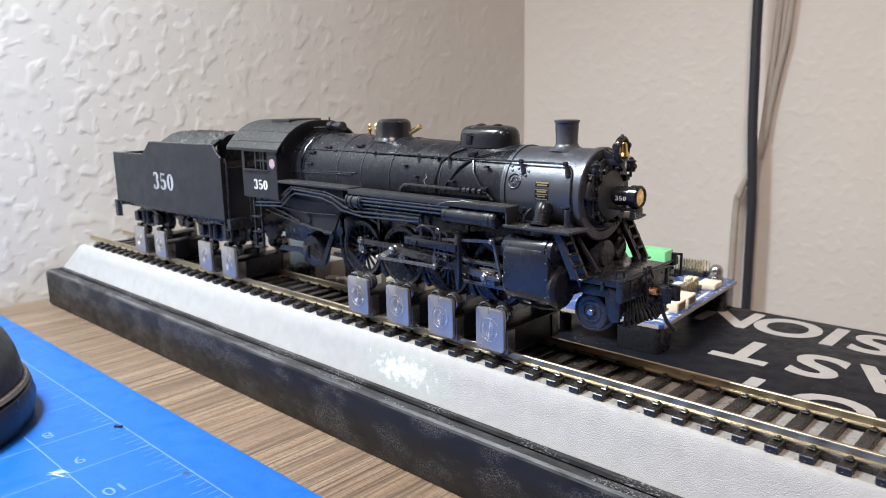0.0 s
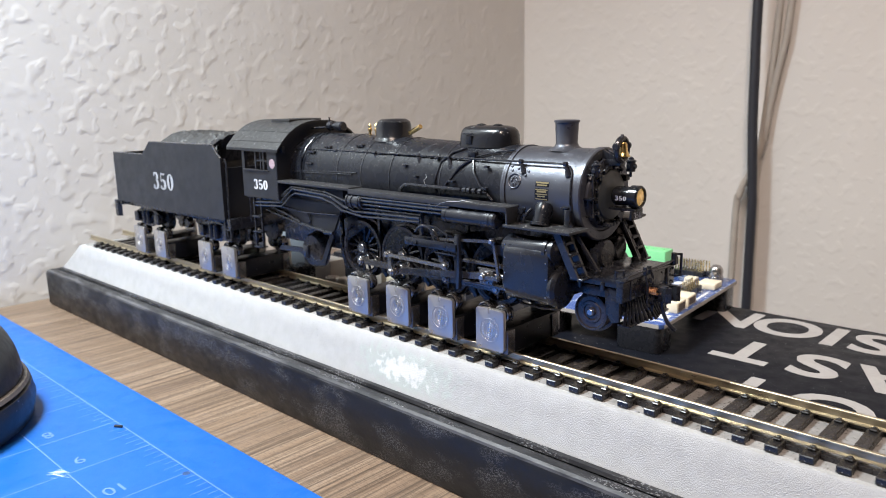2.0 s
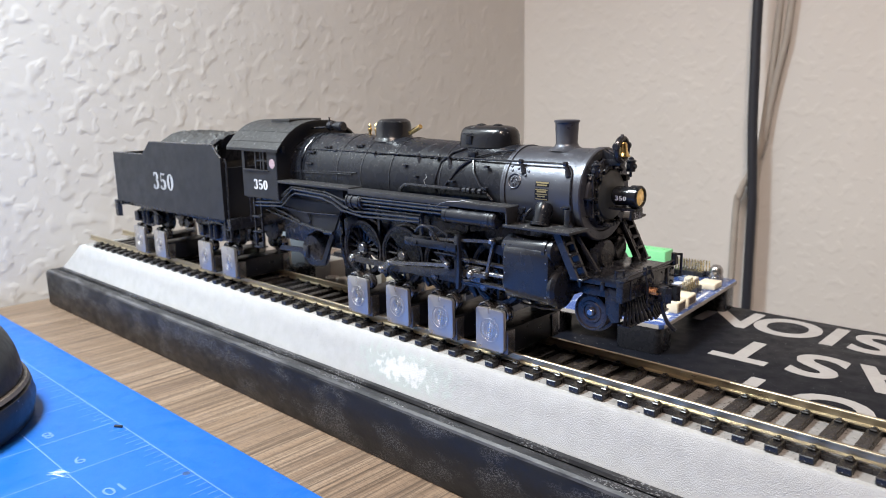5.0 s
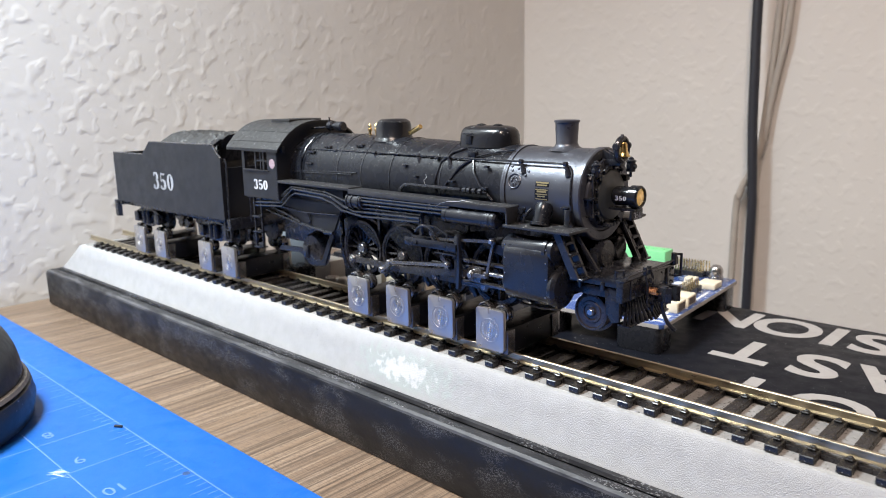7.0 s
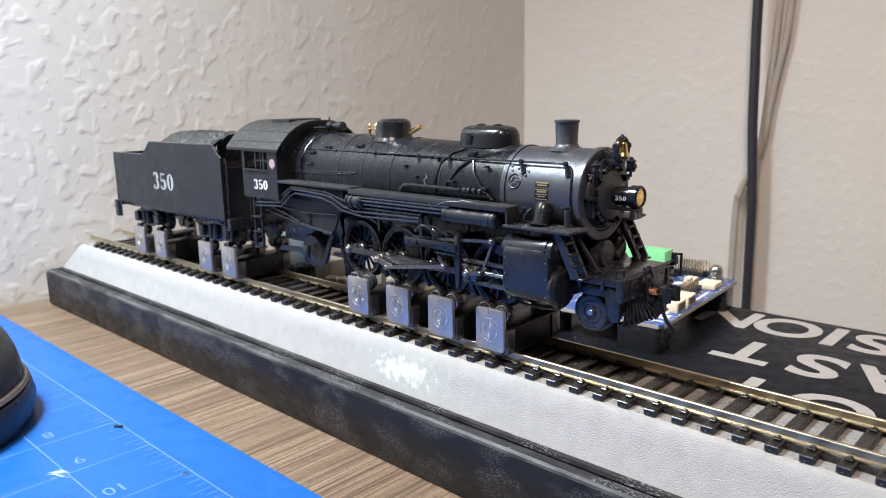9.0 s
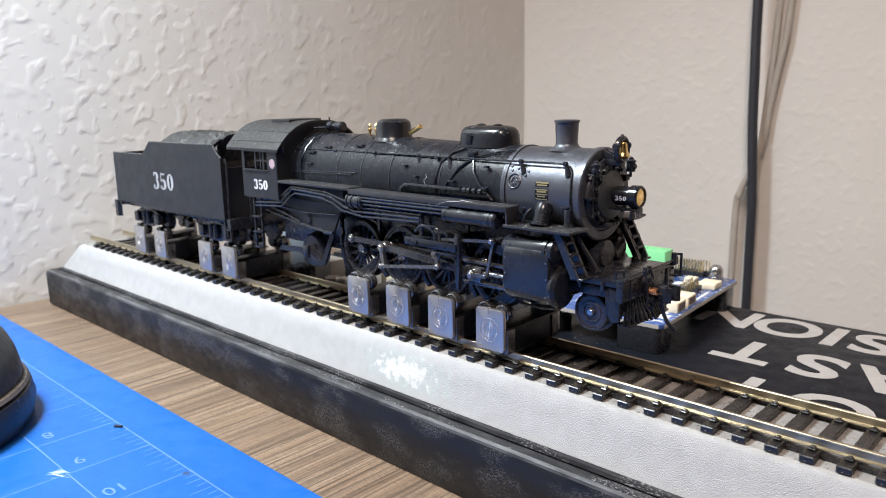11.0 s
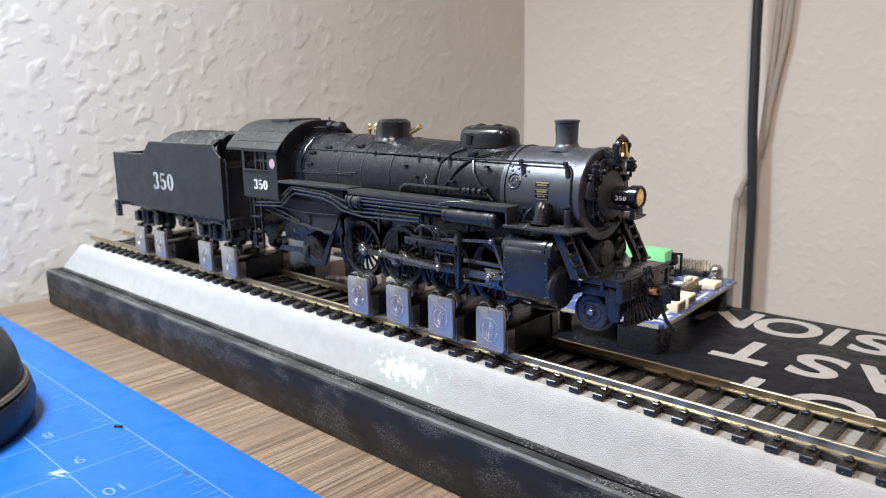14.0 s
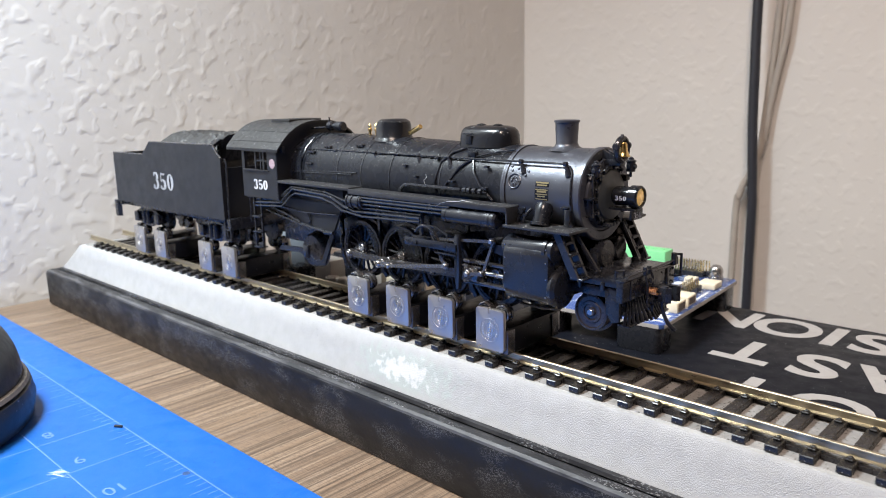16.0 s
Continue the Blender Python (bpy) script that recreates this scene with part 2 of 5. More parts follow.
M_CREAM = material("cream_connector_plastic", (0.72, 0.66, 0.52), 0.45, second=(0.64, 0.58, 0.45), scale=150)
M_GOLDPIN = material("gold_header_pins", (0.80, 0.66, 0.36), 0.25, metal=1.0)
M_CABLE = material("dark_blue_black_cable", (0.018, 0.020, 0.028), 0.5, second=(0.024, 0.026, 0.036), scale=60)
M_BOX = material("matt_black_carton", (0.0042, 0.0052, 0.009), 0.46, spec=0.13, second=(0.006, 0.007, 0.011), scale=40, bump=0.012, bump_scale=1500, specks=DUST, speck_scale=1900, speck_cut=0.72)
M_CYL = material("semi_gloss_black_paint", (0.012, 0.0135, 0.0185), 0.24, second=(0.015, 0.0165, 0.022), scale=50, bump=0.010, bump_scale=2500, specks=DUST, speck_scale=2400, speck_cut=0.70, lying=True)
M_DOOR = material("dark_green_grey_door_paint", (0.030, 0.034, 0.034), 0.45, second=(0.036, 0.040, 0.040), scale=80, bump=0.01, bump_scale=2500)
M_CORD = material("taupe_grey_cord", (0.38, 0.35, 0.315), 0.6, second=(0.33, 0.30, 0.27), scale=90)
M_BALLAST = material("dusty_grey_plaster_between_sleepers", (0.17, 0.165, 0.16), 0.85, second=(0.30, 0.292, 0.287), scale=210, bump=0.25, bump_scale=1900, specks=(0.07, 0.065, 0.06), speck_scale=1300, speck_cut=0.62)
M_RED = material("red_plastic", (0.50, 0.05, 0.04), 0.4, second=(0.40, 0.035, 0.03), scale=200)
M_PANEL = material("pale_blue_grey_plastic", (0.22, 0.25, 0.29), 0.5, second=(0.19, 0.215, 0.25), scale=80)
M_PRINT = material("silver_grey_print", (0.36, 0.345, 0.335), 0.55, second=(0.30, 0.288, 0.28), scale=120)
M_SCUFF = material("scuffed_vinyl", (0.22, 0.38, 0.70), 0.6, second=(0.48, 0.58, 0.76), scale=500)
M_SPOT = material("dark_ink_spot", (0.012, 0.04, 0.12), 0.5, second=(0.016, 0.06, 0.18), scale=900)
M_MATLINE = material("mat_grid_ink", (0.07, 0.165, 0.46), 0.6, second=(0.10, 0.19, 0.48), scale=200)
M_MAT = material("blue_vinyl_cutting_mat", (0.002, 0.085, 0.36), 0.5, second=(0.004, 0.097, 0.40), scale=30, bump=0.03, bump_scale=1800, specks=(0.004, 0.056, 0.28), speck_scale=700, speck_cut=0.70)
M_FLOOR = material("grey_carpet", (0.25, 0.23, 0.21), 0.95, second=(0.20, 0.18, 0.17), scale=300, bump=1.5, bump_scale=400)
M_CEIL = material("white_ceiling_paint", (0.75, 0.74, 0.72), 0.9, second=(0.70, 0.69, 0.67), scale=30, bump=0.5, bump_scale=120)


def wall_paint(name, strength):
    """Off-white paint over sprayed knock-down plaster: flat ground with sparse islands and droplets 3 to 12 mm across."""
    m = material(name, (0.605, 0.59, 0.572), 0.6, second=(0.575, 0.56, 0.543), scale=14)
    N, L = m.node_tree.nodes, m.node_tree.links
    tc = N.new("ShaderNodeTexCoord")
    height = None
    for scale, detail, bent, low, high, weight in ((84, 0.6, 0.0, 0.53, 0.68, 1.0), (170, 0.6, 0.0, 0.56, 0.70, 0.6), (30, 0.5, 0.0, 0.30, 0.75, 0.5), (420, 2.0, 0.0, 0.2, 0.8, 0.06)):
        n, r, add = N.new("ShaderNodeTexNoise"), N.new("ShaderNodeMapRange"), N.new("ShaderNodeMath")
        n.inputs["Scale"].default_value, n.inputs["Detail"].default_value, n.inputs["Distortion"].default_value = scale, detail, bent
        r.interpolation_type = "SMOOTHSTEP"
        r.inputs[1].default_value, r.inputs[2].default_value = low, high
        add.operation = "MULTIPLY_ADD"
        add.inputs[1].default_value = weight
        L.new(tc.outputs["Object"], n.inputs["Vector"])
        L.new(n.outputs[0], r.inputs[0])
        L.new(r.outputs[0], add.inputs[0])
        if height:
            L.new(height, add.inputs[2])
        else:
            add.inputs[2].default_value = 0.0
        height = add.outputs[0]
    bp = N.new("ShaderNodeBump")
    bp.inputs["Strength"].default_value, bp.inputs["Distance"].default_value = strength, 0.0012
    L.new(height, bp.inputs["Height"])
    L.new(bp.outputs[0], N["Principled BSDF"].inputs["Normal"])
    return m


def wood_laminate():
    """Grey-brown oak laminate: long grain lines across the track, with a fine pressed weave."""
    m = material("grey_brown_oak_laminate", (0.25, 0.174, 0.12), 0.48, bump=0.06, bump_scale=900, scale=30, stretch=(1, 0.06, 1))
    N, L = m.node_tree.nodes, m.node_tree.links
    b = N["Principled BSDF"]
    tc = N.new("ShaderNodeTexCoord")
    col = None
    # stretch, scale, detail, range, strength, tone
    for st, scale, detail, low, high, most, tone in (((1, 0.012, 1), 130, 3, 0.36, 0.66, 0.8, (0.145, 0.100, 0.070)), ((1, 0.008, 1), 480, 3, 0.48, 0.66, 0.7, (0.30, 0.22, 0.155)),
                                                     ((1, 0.007, 1), 1300, 4, 0.55, 0.62, 0.8, (0.055, 0.038, 0.028)), ((1, 0.010, 1), 2200, 2, 0.50, 0.62, 0.7, (0.075, 0.050, 0.035)),
                                                     ((0.14, 1, 1), 2600, 2, 0.53, 0.64, 0.55, (0.075, 0.052, 0.039))):
        mp, n, r, x = N.new("ShaderNodeMapping"), N.new("ShaderNodeTexNoise"), N.new("ShaderNodeMapRange"), N.new("ShaderNodeMix")
        mp.inputs["Scale"].default_value = st
        n.inputs["Scale"].default_value, n.inputs["Detail"].default_value = scale, detail
        r.inputs[1].default_value, r.inputs[2].default_value, r.inputs[4].default_value = low, high, most
        x.data_type = "RGBA"
        x.inputs[6].default_value, x.inputs[7].default_value = (0.225, 0.155, 0.105, 1), (*tone, 1)
        L.new(tc.outputs["Object"], mp.inputs[0])
        L.new(mp.outputs[0], n.inputs["Vector"])
        L.new(n.outputs[0], r.inputs[0])
        L.new(r.outputs[0], x.inputs[0])
        if col:
            L.new(col, x.inputs[6])
        col = x.outputs[2]
    L.new(col, b.inputs["Base Color"])
    return m


def chipped(name, base, second, chip, centre, radius, grain, cut, mint, **kw):
    """A painted surface that has worn through to another tone round one place (object space, metres)."""
    m = material(name, base, second=second, **kw)
    N, L = m.node_tree.nodes, m.node_tree.links
    b = N["Principled BSDF"]
    old = b.inputs["Base Color"].links[0].from_socket
    tc, n, d = N.new("ShaderNodeTexCoord"), N.new("ShaderNodeTexNoise"), N.new("ShaderNodeVectorMath")
    mp = N.new("ShaderNodeMapping")
    mp.inputs["Location"].default_value = [-c / r for c, r in zip(centre, radius)]
    mp.inputs["Scale"].default_value = [1 / r for r in radius]
    d.operation = "LENGTH"
    n.inputs["Scale"].default_value, n.inputs["Detail"].default_value = grain, 4
    sub, r, x = N.new("ShaderNodeMath"), N.new("ShaderNodeMapRange"), N.new("ShaderNodeMix")
    sub.operation = "MULTIPLY_ADD"
    sub.inputs[1].default_value = -0.35
    r.inputs[1].default_value, r.inputs[2].default_value = cut - 0.05, cut + 0.08
    x.data_type = "RGBA"
    x.inputs[7].default_value = (*chip, 1)
    L.new(tc.outputs["Object"], mp.inputs[0])
    L.new(tc.outputs["Object"], n.inputs["Vector"])
    L.new(mp.outputs[0], d.inputs[0])
    L.new(d.outputs["Value"], sub.inputs[0])
    L.new(n.outputs[0], sub.inputs[2])
    L.new(sub.outputs[0], r.inputs[0])
    L.new(r.outputs[0], x.inputs[0])
    # a wider, softer halo where the undercoat shows
    halo, under = N.new("ShaderNodeMapRange"), N.new("ShaderNodeMix")
    halo.inputs[1].default_value, halo.inputs[2].default_value, halo.inputs[4].default_value = cut - 0.28, cut, 0.8
    under.data_type = "RGBA"
    under.inputs[7].default_value = (*mint, 1)
    L.new(sub.outputs[0], halo.inputs[0])
    L.new(halo.outputs[0], under.inputs[0])
    L.new(old, under.inputs[6])
    L.new(under.outputs[2], x.inputs[6])
    L.new(x.outputs[2], b.inputs["Base Color"])
    return m


M_WALL = wall_paint("off_white_textured_wall", 0.19)
M_WALL_BACK = wall_paint("off_white_lightly_textured_wall", 0.13)
M_WOOD = wood_laminate()
M_PLASTER = chipped("grey_white_plaster", (0.405, 0.405, 0.405), (0.35, 0.35, 0.348), (0.55, 0.552, 0.548), (0.036, -0.0165, 0.0272), (0.016, 0.02, 0.0045), 420, 0.27,
                    rough=0.68, scale=240, bump=0.24, bump_scale=4200, specks=(0.24, 0.24, 0.24), speck_scale=2600, speck_cut=0.665, cluster=60, mint=(0.37, 0.42, 0.393))
M_PLINTH = material("scuffed_black_wood", (0.006, 0.0066, 0.0092), 0.42, spec=0.3, second=(0.011, 0.0112, 0.0135), scale=60, bump=0.06, bump_scale=900, specks=(0.075, 0.075, 0.08), speck_scale=4200, speck_cut=0.53, cluster=110, stretch=(0.55, 1, 1))
M_MOULD = material("worn_grey_moulding_edge", (0.010, 0.010, 0.012), 0.45, spec=0.3, second=(0.03, 0.03, 0.033), scale=260, mix=0.3, bump=0.12, bump_scale=900, stretch=(0.4, 1, 1), specks=(0.22, 0.22, 0.23), speck_scale=3400, speck_cut=0.58, cluster=160)
M_LIP = material("worn_pale_lip", (0.085, 0.085, 0.09), 0.42, second=(0.014, 0.014, 0.016), scale=260, mix=0.25, bump=0.1, bump_scale=900, stretch=(0.3, 1, 1))

# ---- the room: walls meet in a corner behind the bench ----
def room():
    x0, x1, y0, y1, z0, z1 = -330, 2400, -2300, 418, -770, 1650
    part("wall_left", box(fresh(), x0 - 100, x0, y0, y1 + 100, z0, z1), M_WALL, None, "off-white wall with hand-trowelled knock-down plaster texture", (x0, 0, -RAIL), kind="structure", category="wall")
    part("wall_back", box(fresh(), x0, x1 + 100, y1, y1 + 100, z0, z1), M_WALL_BACK, None, "off-white textured wall behind the bench in soft shade", (0, y1, -RAIL), kind="structure", category="wall")
    part("wall_right", box(fresh(), x1, x1 + 100, y0, y1, z0, z1), M_WALL, None, "plain off-white wall closing the room", (x1, 0, -RAIL), kind="structure", category="wall")
    part("wall_front", box(fresh(), x0 - 100, x1 + 100, y0 - 100, y0, z0, z1), M_WALL, None, "plain off-white wall closing the room", (0, y0, -RAIL), kind="structure", category="wall")
    part("floor", box(fresh(), x0 - 100, x1 + 100, y0 - 100, y1 + 100, z0 - 50, z0), M_FLOOR, None, "grey carpeted floor of the room", (0, 0, z0), kind="structure", category="floor")
    part("ceiling", box(fresh(), x0 - 100, x1 + 100, y0 - 100, y1 + 100, z1, z1 + 50), M_CEIL, None, "plain white ceiling of the room", (0, 0, z1), kind="structure", category="ceiling")


room()


def desk():
    d = thing("desk", (300, -200, -770), "grey-brown oak laminate desk pushed against the wall", "desk")
    part("desktop", box(fresh(), -329, 1300, -560, 168, -RAIL - 25, -RAIL, 1.0), M_WOOD, d)
    for x in (-327, 1280):
        part("leg_panel", box(fresh(), x, x + 18, -540, 150, -770, -RAIL - 25, 0.5), M_WOOD, d)


desk()


def red_crumb():
    c = CRUMB
    bm = lathe(fresh(), c, (0, 0, 1), [(0, 0.5), (0.3, 0.6), (0.7, 0.35), (0.8, 0)], 7, squash=(1.5, 0.7))
    part("red_crumb", bm, M_RED, None, "tiny red plastic crumb on the desk", c, category="crumb")


CRUMB = (-18.4, -24.0, -RAIL)
red_crumb()


# ---- blue cutting mat with its printed inch grid ----
def cutting_mat():
    m = thing("cutting_mat", (-20, -280, -RAIL), "bright blue vinyl cutting mat with faint inch grid", "cutting mat")
    top = -36.5
    part("sheet", slab(fresh(), rounded(-322, 288, -508, -52.6, 6), -RAIL, top, "xy", 0.4), M_MAT, m)
    bm = fresh()
    lines = [-131.7 + 25.4 * k for k in range(-7, 16)]
    for x in lines:
        box(bm, x - 0.14, x + 0.14, -490, -69.2, top, top + 0.03)
    for k in range(15):
        y = -69.2 - 25.0 * k
        w = 0.18 if k < 2 else 0.13
        box(bm, -310, 270, y - w, y + w, top + 0.004, top + 0.034)
    for x in lines:
        for j in range(1, 8):
            t = x + 25.4 * j / 8
            box(bm, t - 0.11, t + 0.11, -69.2 - (7.5 if j == 4 else 5.0 if j % 2 == 0 else 3.5), -69.2, top, top + 0.03)
    part("printed_grid", bm, M_MATLINE, m, "pale violet printed inch lines", kind="stuff")
    base = ORG[m]
    for n, x in (("7", -163.4), ("8", -138.0), ("9", -112.7), ("10", -87.4), ("11", -62)):
        letters("numeral", n, 7.0, M_MATLINE, m, Matrix.Translation((Vector((x, -88.6, top + 0.03)) - base) * 0.001) @ pose(0, 0, 0, 0, 0, -90), "pale outlined ruler numeral")
    bm = fresh()
    rnd = random.Random(4)
    for k in range(26):
        cx, cy = -109 + rnd.gauss(0, 1.7), -96.5 + rnd.gauss(0, 1.1)
        r, w, g = rnd.uniform(0.5, 2.2), rnd.uniform(0.05, 0.17), rnd.gauss(0.9, 0.25)
        slab(bm, [(cx + r * math.cos(a) * math.cos(g) - w * math.sin(a) * math.sin(g), cy + r * math.cos(a) * math.sin(g) + w * math.sin(a) * math.cos(g)) for a in [j * math.pi / 4 for j in range(8)]], top, top + 0.045 + 0.003 * k, "xy")
    part("scuff", bm, M_SCUFF, m, "whitish scuffed patch")
    part("ink_spot", lathe(fresh(), (-80.4, -70.9, top), (0, 0, 1), [(0, 1.15), (0.05, 1.1), (0.06, 0)], 20), M_SPOT, m, "small dark round spot")
    bm = fresh()
    box(bm, -1.5, 1.5, -0.5, 0.5, 0, 0.7, 0.2)
    bmesh.ops.rotate(bm, verts=bm.verts, cent=(0, 0, 0), matrix=Matrix.Rotation(radians(30), 3, "Z"))
    bmesh.ops.translate(bm, verts=bm.verts, vec=(-126.5, -70.5, top))
    part("plastic_offcut", bm, M_DARK, None, "tiny black plastic offcut on the blue mat", (-126.5, -70.5, top), category="offcut")


cutting_mat()


def lamp_foot():
    c = (-180, -131.5, -36.5)
    d = thing("desk_lamp_base", c, "domed black rubbery desk lamp base with dusty rim", "lamp base")
    part("foot", lathe(fresh(), c, (0, 0, 1), [(0, 49), (0.8, 50.4), (7, 51.6), (11.5, 50.6), (12.2, 49.2)], 72), M_RUBBER, d)
    part("rim", lathe(fresh(), (c[0], c[1], c[2] + 12.2), (0, 0, 1), [(0, 49.0), (0.6, 50.2), (1.8, 49.6), (2.2, 47.8)], 72), M_TAN, d, "dusty worn brown rim")
    prof = [(0, 48.3)] + [(31 * math.sin(radians(a)), 8 + 40.3 * math.cos(radians(a)) ** 0.8) for a in range(8, 90, 8)] + [(31.4, 6), (31.4, 0)]
    part("dome", lathe(fresh(), (c[0], c[1], c[2] + 14.2), (0, 0, 1), prof, 72), M_RUBBER, d)


lamp_foot()


# ---- display base: black moulded plinth with a plaster track bed ----
def display_base():
    b = thing("display_base", (-80, 0, -RAIL), "long black wooden plinth with grey-white plaster track bed", "display base")

    def rings(levels, n=90):
        bm = fresh()
        rows = []
        for x0, x1, y, z in levels:
            xs = [x0 + (x1 - x0) * k / n for k in range(n + 1)]
            rows.append([bm.verts.new((x, -y, z)) for x in xs] + [bm.verts.new((x, y, z)) for x in xs[::-1]])
        for s, t in zip(rows, rows[1:]):
            for k in range(len(s)):
                j = (k + 1) % len(s)
                bm.faces.new([s[k], s[j], t[j], t[k]])
        bm.faces.new(rows[0])
        bm.faces.new(rows[-1])
        return bm
    R = 170
    part("plinth", rings([(-314, R, 25.2, -RAIL), (-315, R, 25.8, -RAIL + 1), (-315, R, 25.8, -21.2), (-314.6, R, 25.4, -20.3)]), M_PLINTH, b)
    part("lip", rings([(-314.6, R, 25.4, -20.3), (-314.4, R, 25.2, -19.6), (-313.6, R, 24.3, -19.15), (-313.4, R, 24.1, -19.3)]), M_LIP, b, "pale worn lip of the moulding")
    part("moulding", rings([(-313.4, R, 24.1, -19.3), (-312, R, 22.9, -18.9), (-310.6, R, 21.4, -19.1), (-309.8, R, 20.6, -19.6), (-309.6, R, 20.2, -18.3), (-309, R, 19.4, -18.1)]), M_MOULD, b, "grey worn moulded edge")
    bm = rings([(-308, R, 19.0, -18.2), (-307, R, 18.7, -17.0), (-302, R, 17.7, -13.5), (-297, R, 16.7, -9.5), (-291, R, 15.8, -5.0), (-290, R, 15.2, -4.15)], 200)
    rnd = random.Random(2)
    for v in bm.verts:
        if -17 < v.co.z < -4.5:
            v.co.y += rnd.uniform(-0.12, 0.12)
            v.co.z += rnd.uniform(-0.1, 0.1)
    part("ballast_strip", rings([(-289.5, R, 13.7, -4.15), (-289.3, R, 13.5, -4.0)]), M_BALLAST, b, "dusty grey strip between the sleepers")
    part("plaster_bed", bm, M_PLASTER, b, "rough grey-white plaster bed with chipped paint")


display_base()


# ---- track ----
def track():
    t = thing("track", (-70, 0, -4.1), "model railway track with brassy rails on black sleepers", "track")
    prof = [(-0.95, -2.35), (0.95, -2.35), (0.95, -2.05), (0.3, -1.75), (0.25, -0.75), (0.45, -0.6), (0.47, -0.12), (0.36, 0), (-0.36, 0), (-0.47, -0.12), (-0.45, -0.6), (-0.25, -0.75), (-0.3, -1.75), (-0.95, -2.05)]
    for y in (-8.7, 8.7):
        part("rail", slab(fresh(), [(a + y, z) for a, z in prof], -293, 170, "yz"), M_RAIL, t, sharp=30)
    # one sleeper with its cast spikes, then its repeats on the same mesh
    bm = fresh()
    w = 1.45
    box(bm, -w, w, -14.1, 14.1, -4.0, -2.38, 0.18, 1)
    for y in (-8.7, 8.7):
        for s in (-1, 1):
            box(bm, -0.45, 0.45, y + s * 1.35 - 0.5, y + s * 1.35 + 0.5, -2.4, -1.55, 0.15, 1)
            box(bm, -0.85, 0.85, y + s * 1.6 - 0.75, y + s * 1.6 + 0.75, -2.4, -2.1)
    for y in (-9.9, 9.9):
        box(bm, w - 0.05, 6.886 - w + 0.05, y - 0.55, y + 0.55, -3.9, -2.9)
    for y in (-8.7, 8.7):
        for e in (-1, 1):
            box(bm, -0.8, 0.8, y + e * 1.85 - 0.8, y + e * 1.85 + 0.8, -2.2, -1.75, 0.15, 1)
    x0 = -10.58 + w
    first = part("sleeper", bm, M_TIE, t, at=(x0, 0, 0))
    for i in range(-40, 26):
        if i:
            o = new("sleeper", first.data)
            o.parent = t
            o.location = first.location + Vector((6.886 * i, 0, 0)) * 0.001


track()


# ---- roller stands under the wheels ----
def roller_stand(x):
    c = (x, 0, 0)
    d = thing("roller_stand", c, "brushed steel and black roller test stand on the rails", "roller stand", "roller stands on the track")
    part("block", box(fresh(), x - 4.2, x + 5.0, -11.6, 11.6, 0.05, 7.2, 0.2), M_BLOCK, d, "glossy black block between the plates", at=c)
    for s in (-1, 1):
        y = s * 12.6
        part("end_plate", slab(fresh(), rounded(x - 4.9, x + 4.9, 0.7, 12.5, 1.0, 4, "1111"), y - 0.6, y + 0.6, "xz", 0.18), M_STEEL, d, "brushed steel plate with embossed rings", at=c)
        bm = fresh()
        f = y + s * 0.62
        for r in (3.25, 2.05, 1.45):
            tube(bm, arc((x, f, 6.4), r, 0, 360, 30), 0.11, 5)
        for k in range(22):
            if k % 11 in (0, 6):
                continue
            g = 2 * math.pi * k / 22
            tube(bm, [(x + q * math.cos(g), f, 6.4 + q * math.sin(g)) for q in (2.4, 2.9)], 0.13, 5)
        tube(bm, arc((x, f, 6.85), 0.42, -90, 200, 8), 0.12, 5)
        tube(bm, arc((x, f, 6.0), 0.42, 90, -160, 8), 0.12, 5)
        part("embossed_seal", bm, M_STEEL, d, "raised ring emblem", at=c)
        part("inner_plate", box(fresh(), x + 1.2, x + 5.4, s * 10.3 - 1.6, s * 10.3 + 1.6, 0.06, 6.8, 0.15), M_ROD, d, at=c)
        for dx in (-3.0, 3.0):
            c0 = (x + dx, s * 10.4 - 1.2, 11.2)
            part("roller", lathe(fresh(), c0, (0, 1, 0), [(0, 0.8), (0, 2.3), (0.15, 2.5), (0.9, 2.5), (1.0, 2.2), (1.4, 2.2), (1.5, 2.5), (2.25, 2.5), (2.4, 2.3), (2.4, 0.8)], 30), M_ROD, d, "steel ball-bearing roller", at=c)
            for e in (-0.1, 2.4):
                part("roller_ring", lathe(fresh(), (c0[0], c0[1] + e, c0[2]), (0, 1, 0), [(0, 0.9), (0, 1.95), (0.1, 2.0), (0.1, 0.9)], 24), M_DARK, d, at=c)
                part("roller_rim", tube(fresh(), arc((c0[0], c0[1] + e, c0[2]), 2.2, 0, 360, 28), 0.13, 6), M_PIN, d, "bright thin roller rim", at=c)
    return d


for sx in (-69.4, -50.9, -32.7, -14.1, -224.3, -204.8, -165.6, -147.6):
    roller_stand(sx)


# ---- locomotive ----
AXLES = (-70.2, -51.6, -33.0, -14.4)
AXLE_Z = 21.5
CRANK = 4.0
BZ = 44.4
MOVING = {}


def hoop(bm, x, r, w=0.35, h=0.22, a0=-30, a1=210):
    """A narrow band round the upper part of the barrel."""
    n = 40
    rows = []
    for dx, dr in ((-w, -0.2), (-w, h), (w, h), (w, -0.2)):
        rows.append([bm.verts.new((x + dx, (r + dr) * math.cos(radians(a0 + (a1 - a0) * k / n)), BZ + (r + dr) * math.sin(radians(a0 + (a1 - a0) * k / n)))) for k in range(n + 1)])
    for s, t in zip(rows, rows[1:]):
        for k in range(n):
            bm.faces.new([s[k], s[k + 1], t[k + 1], t[k]])
    return bm


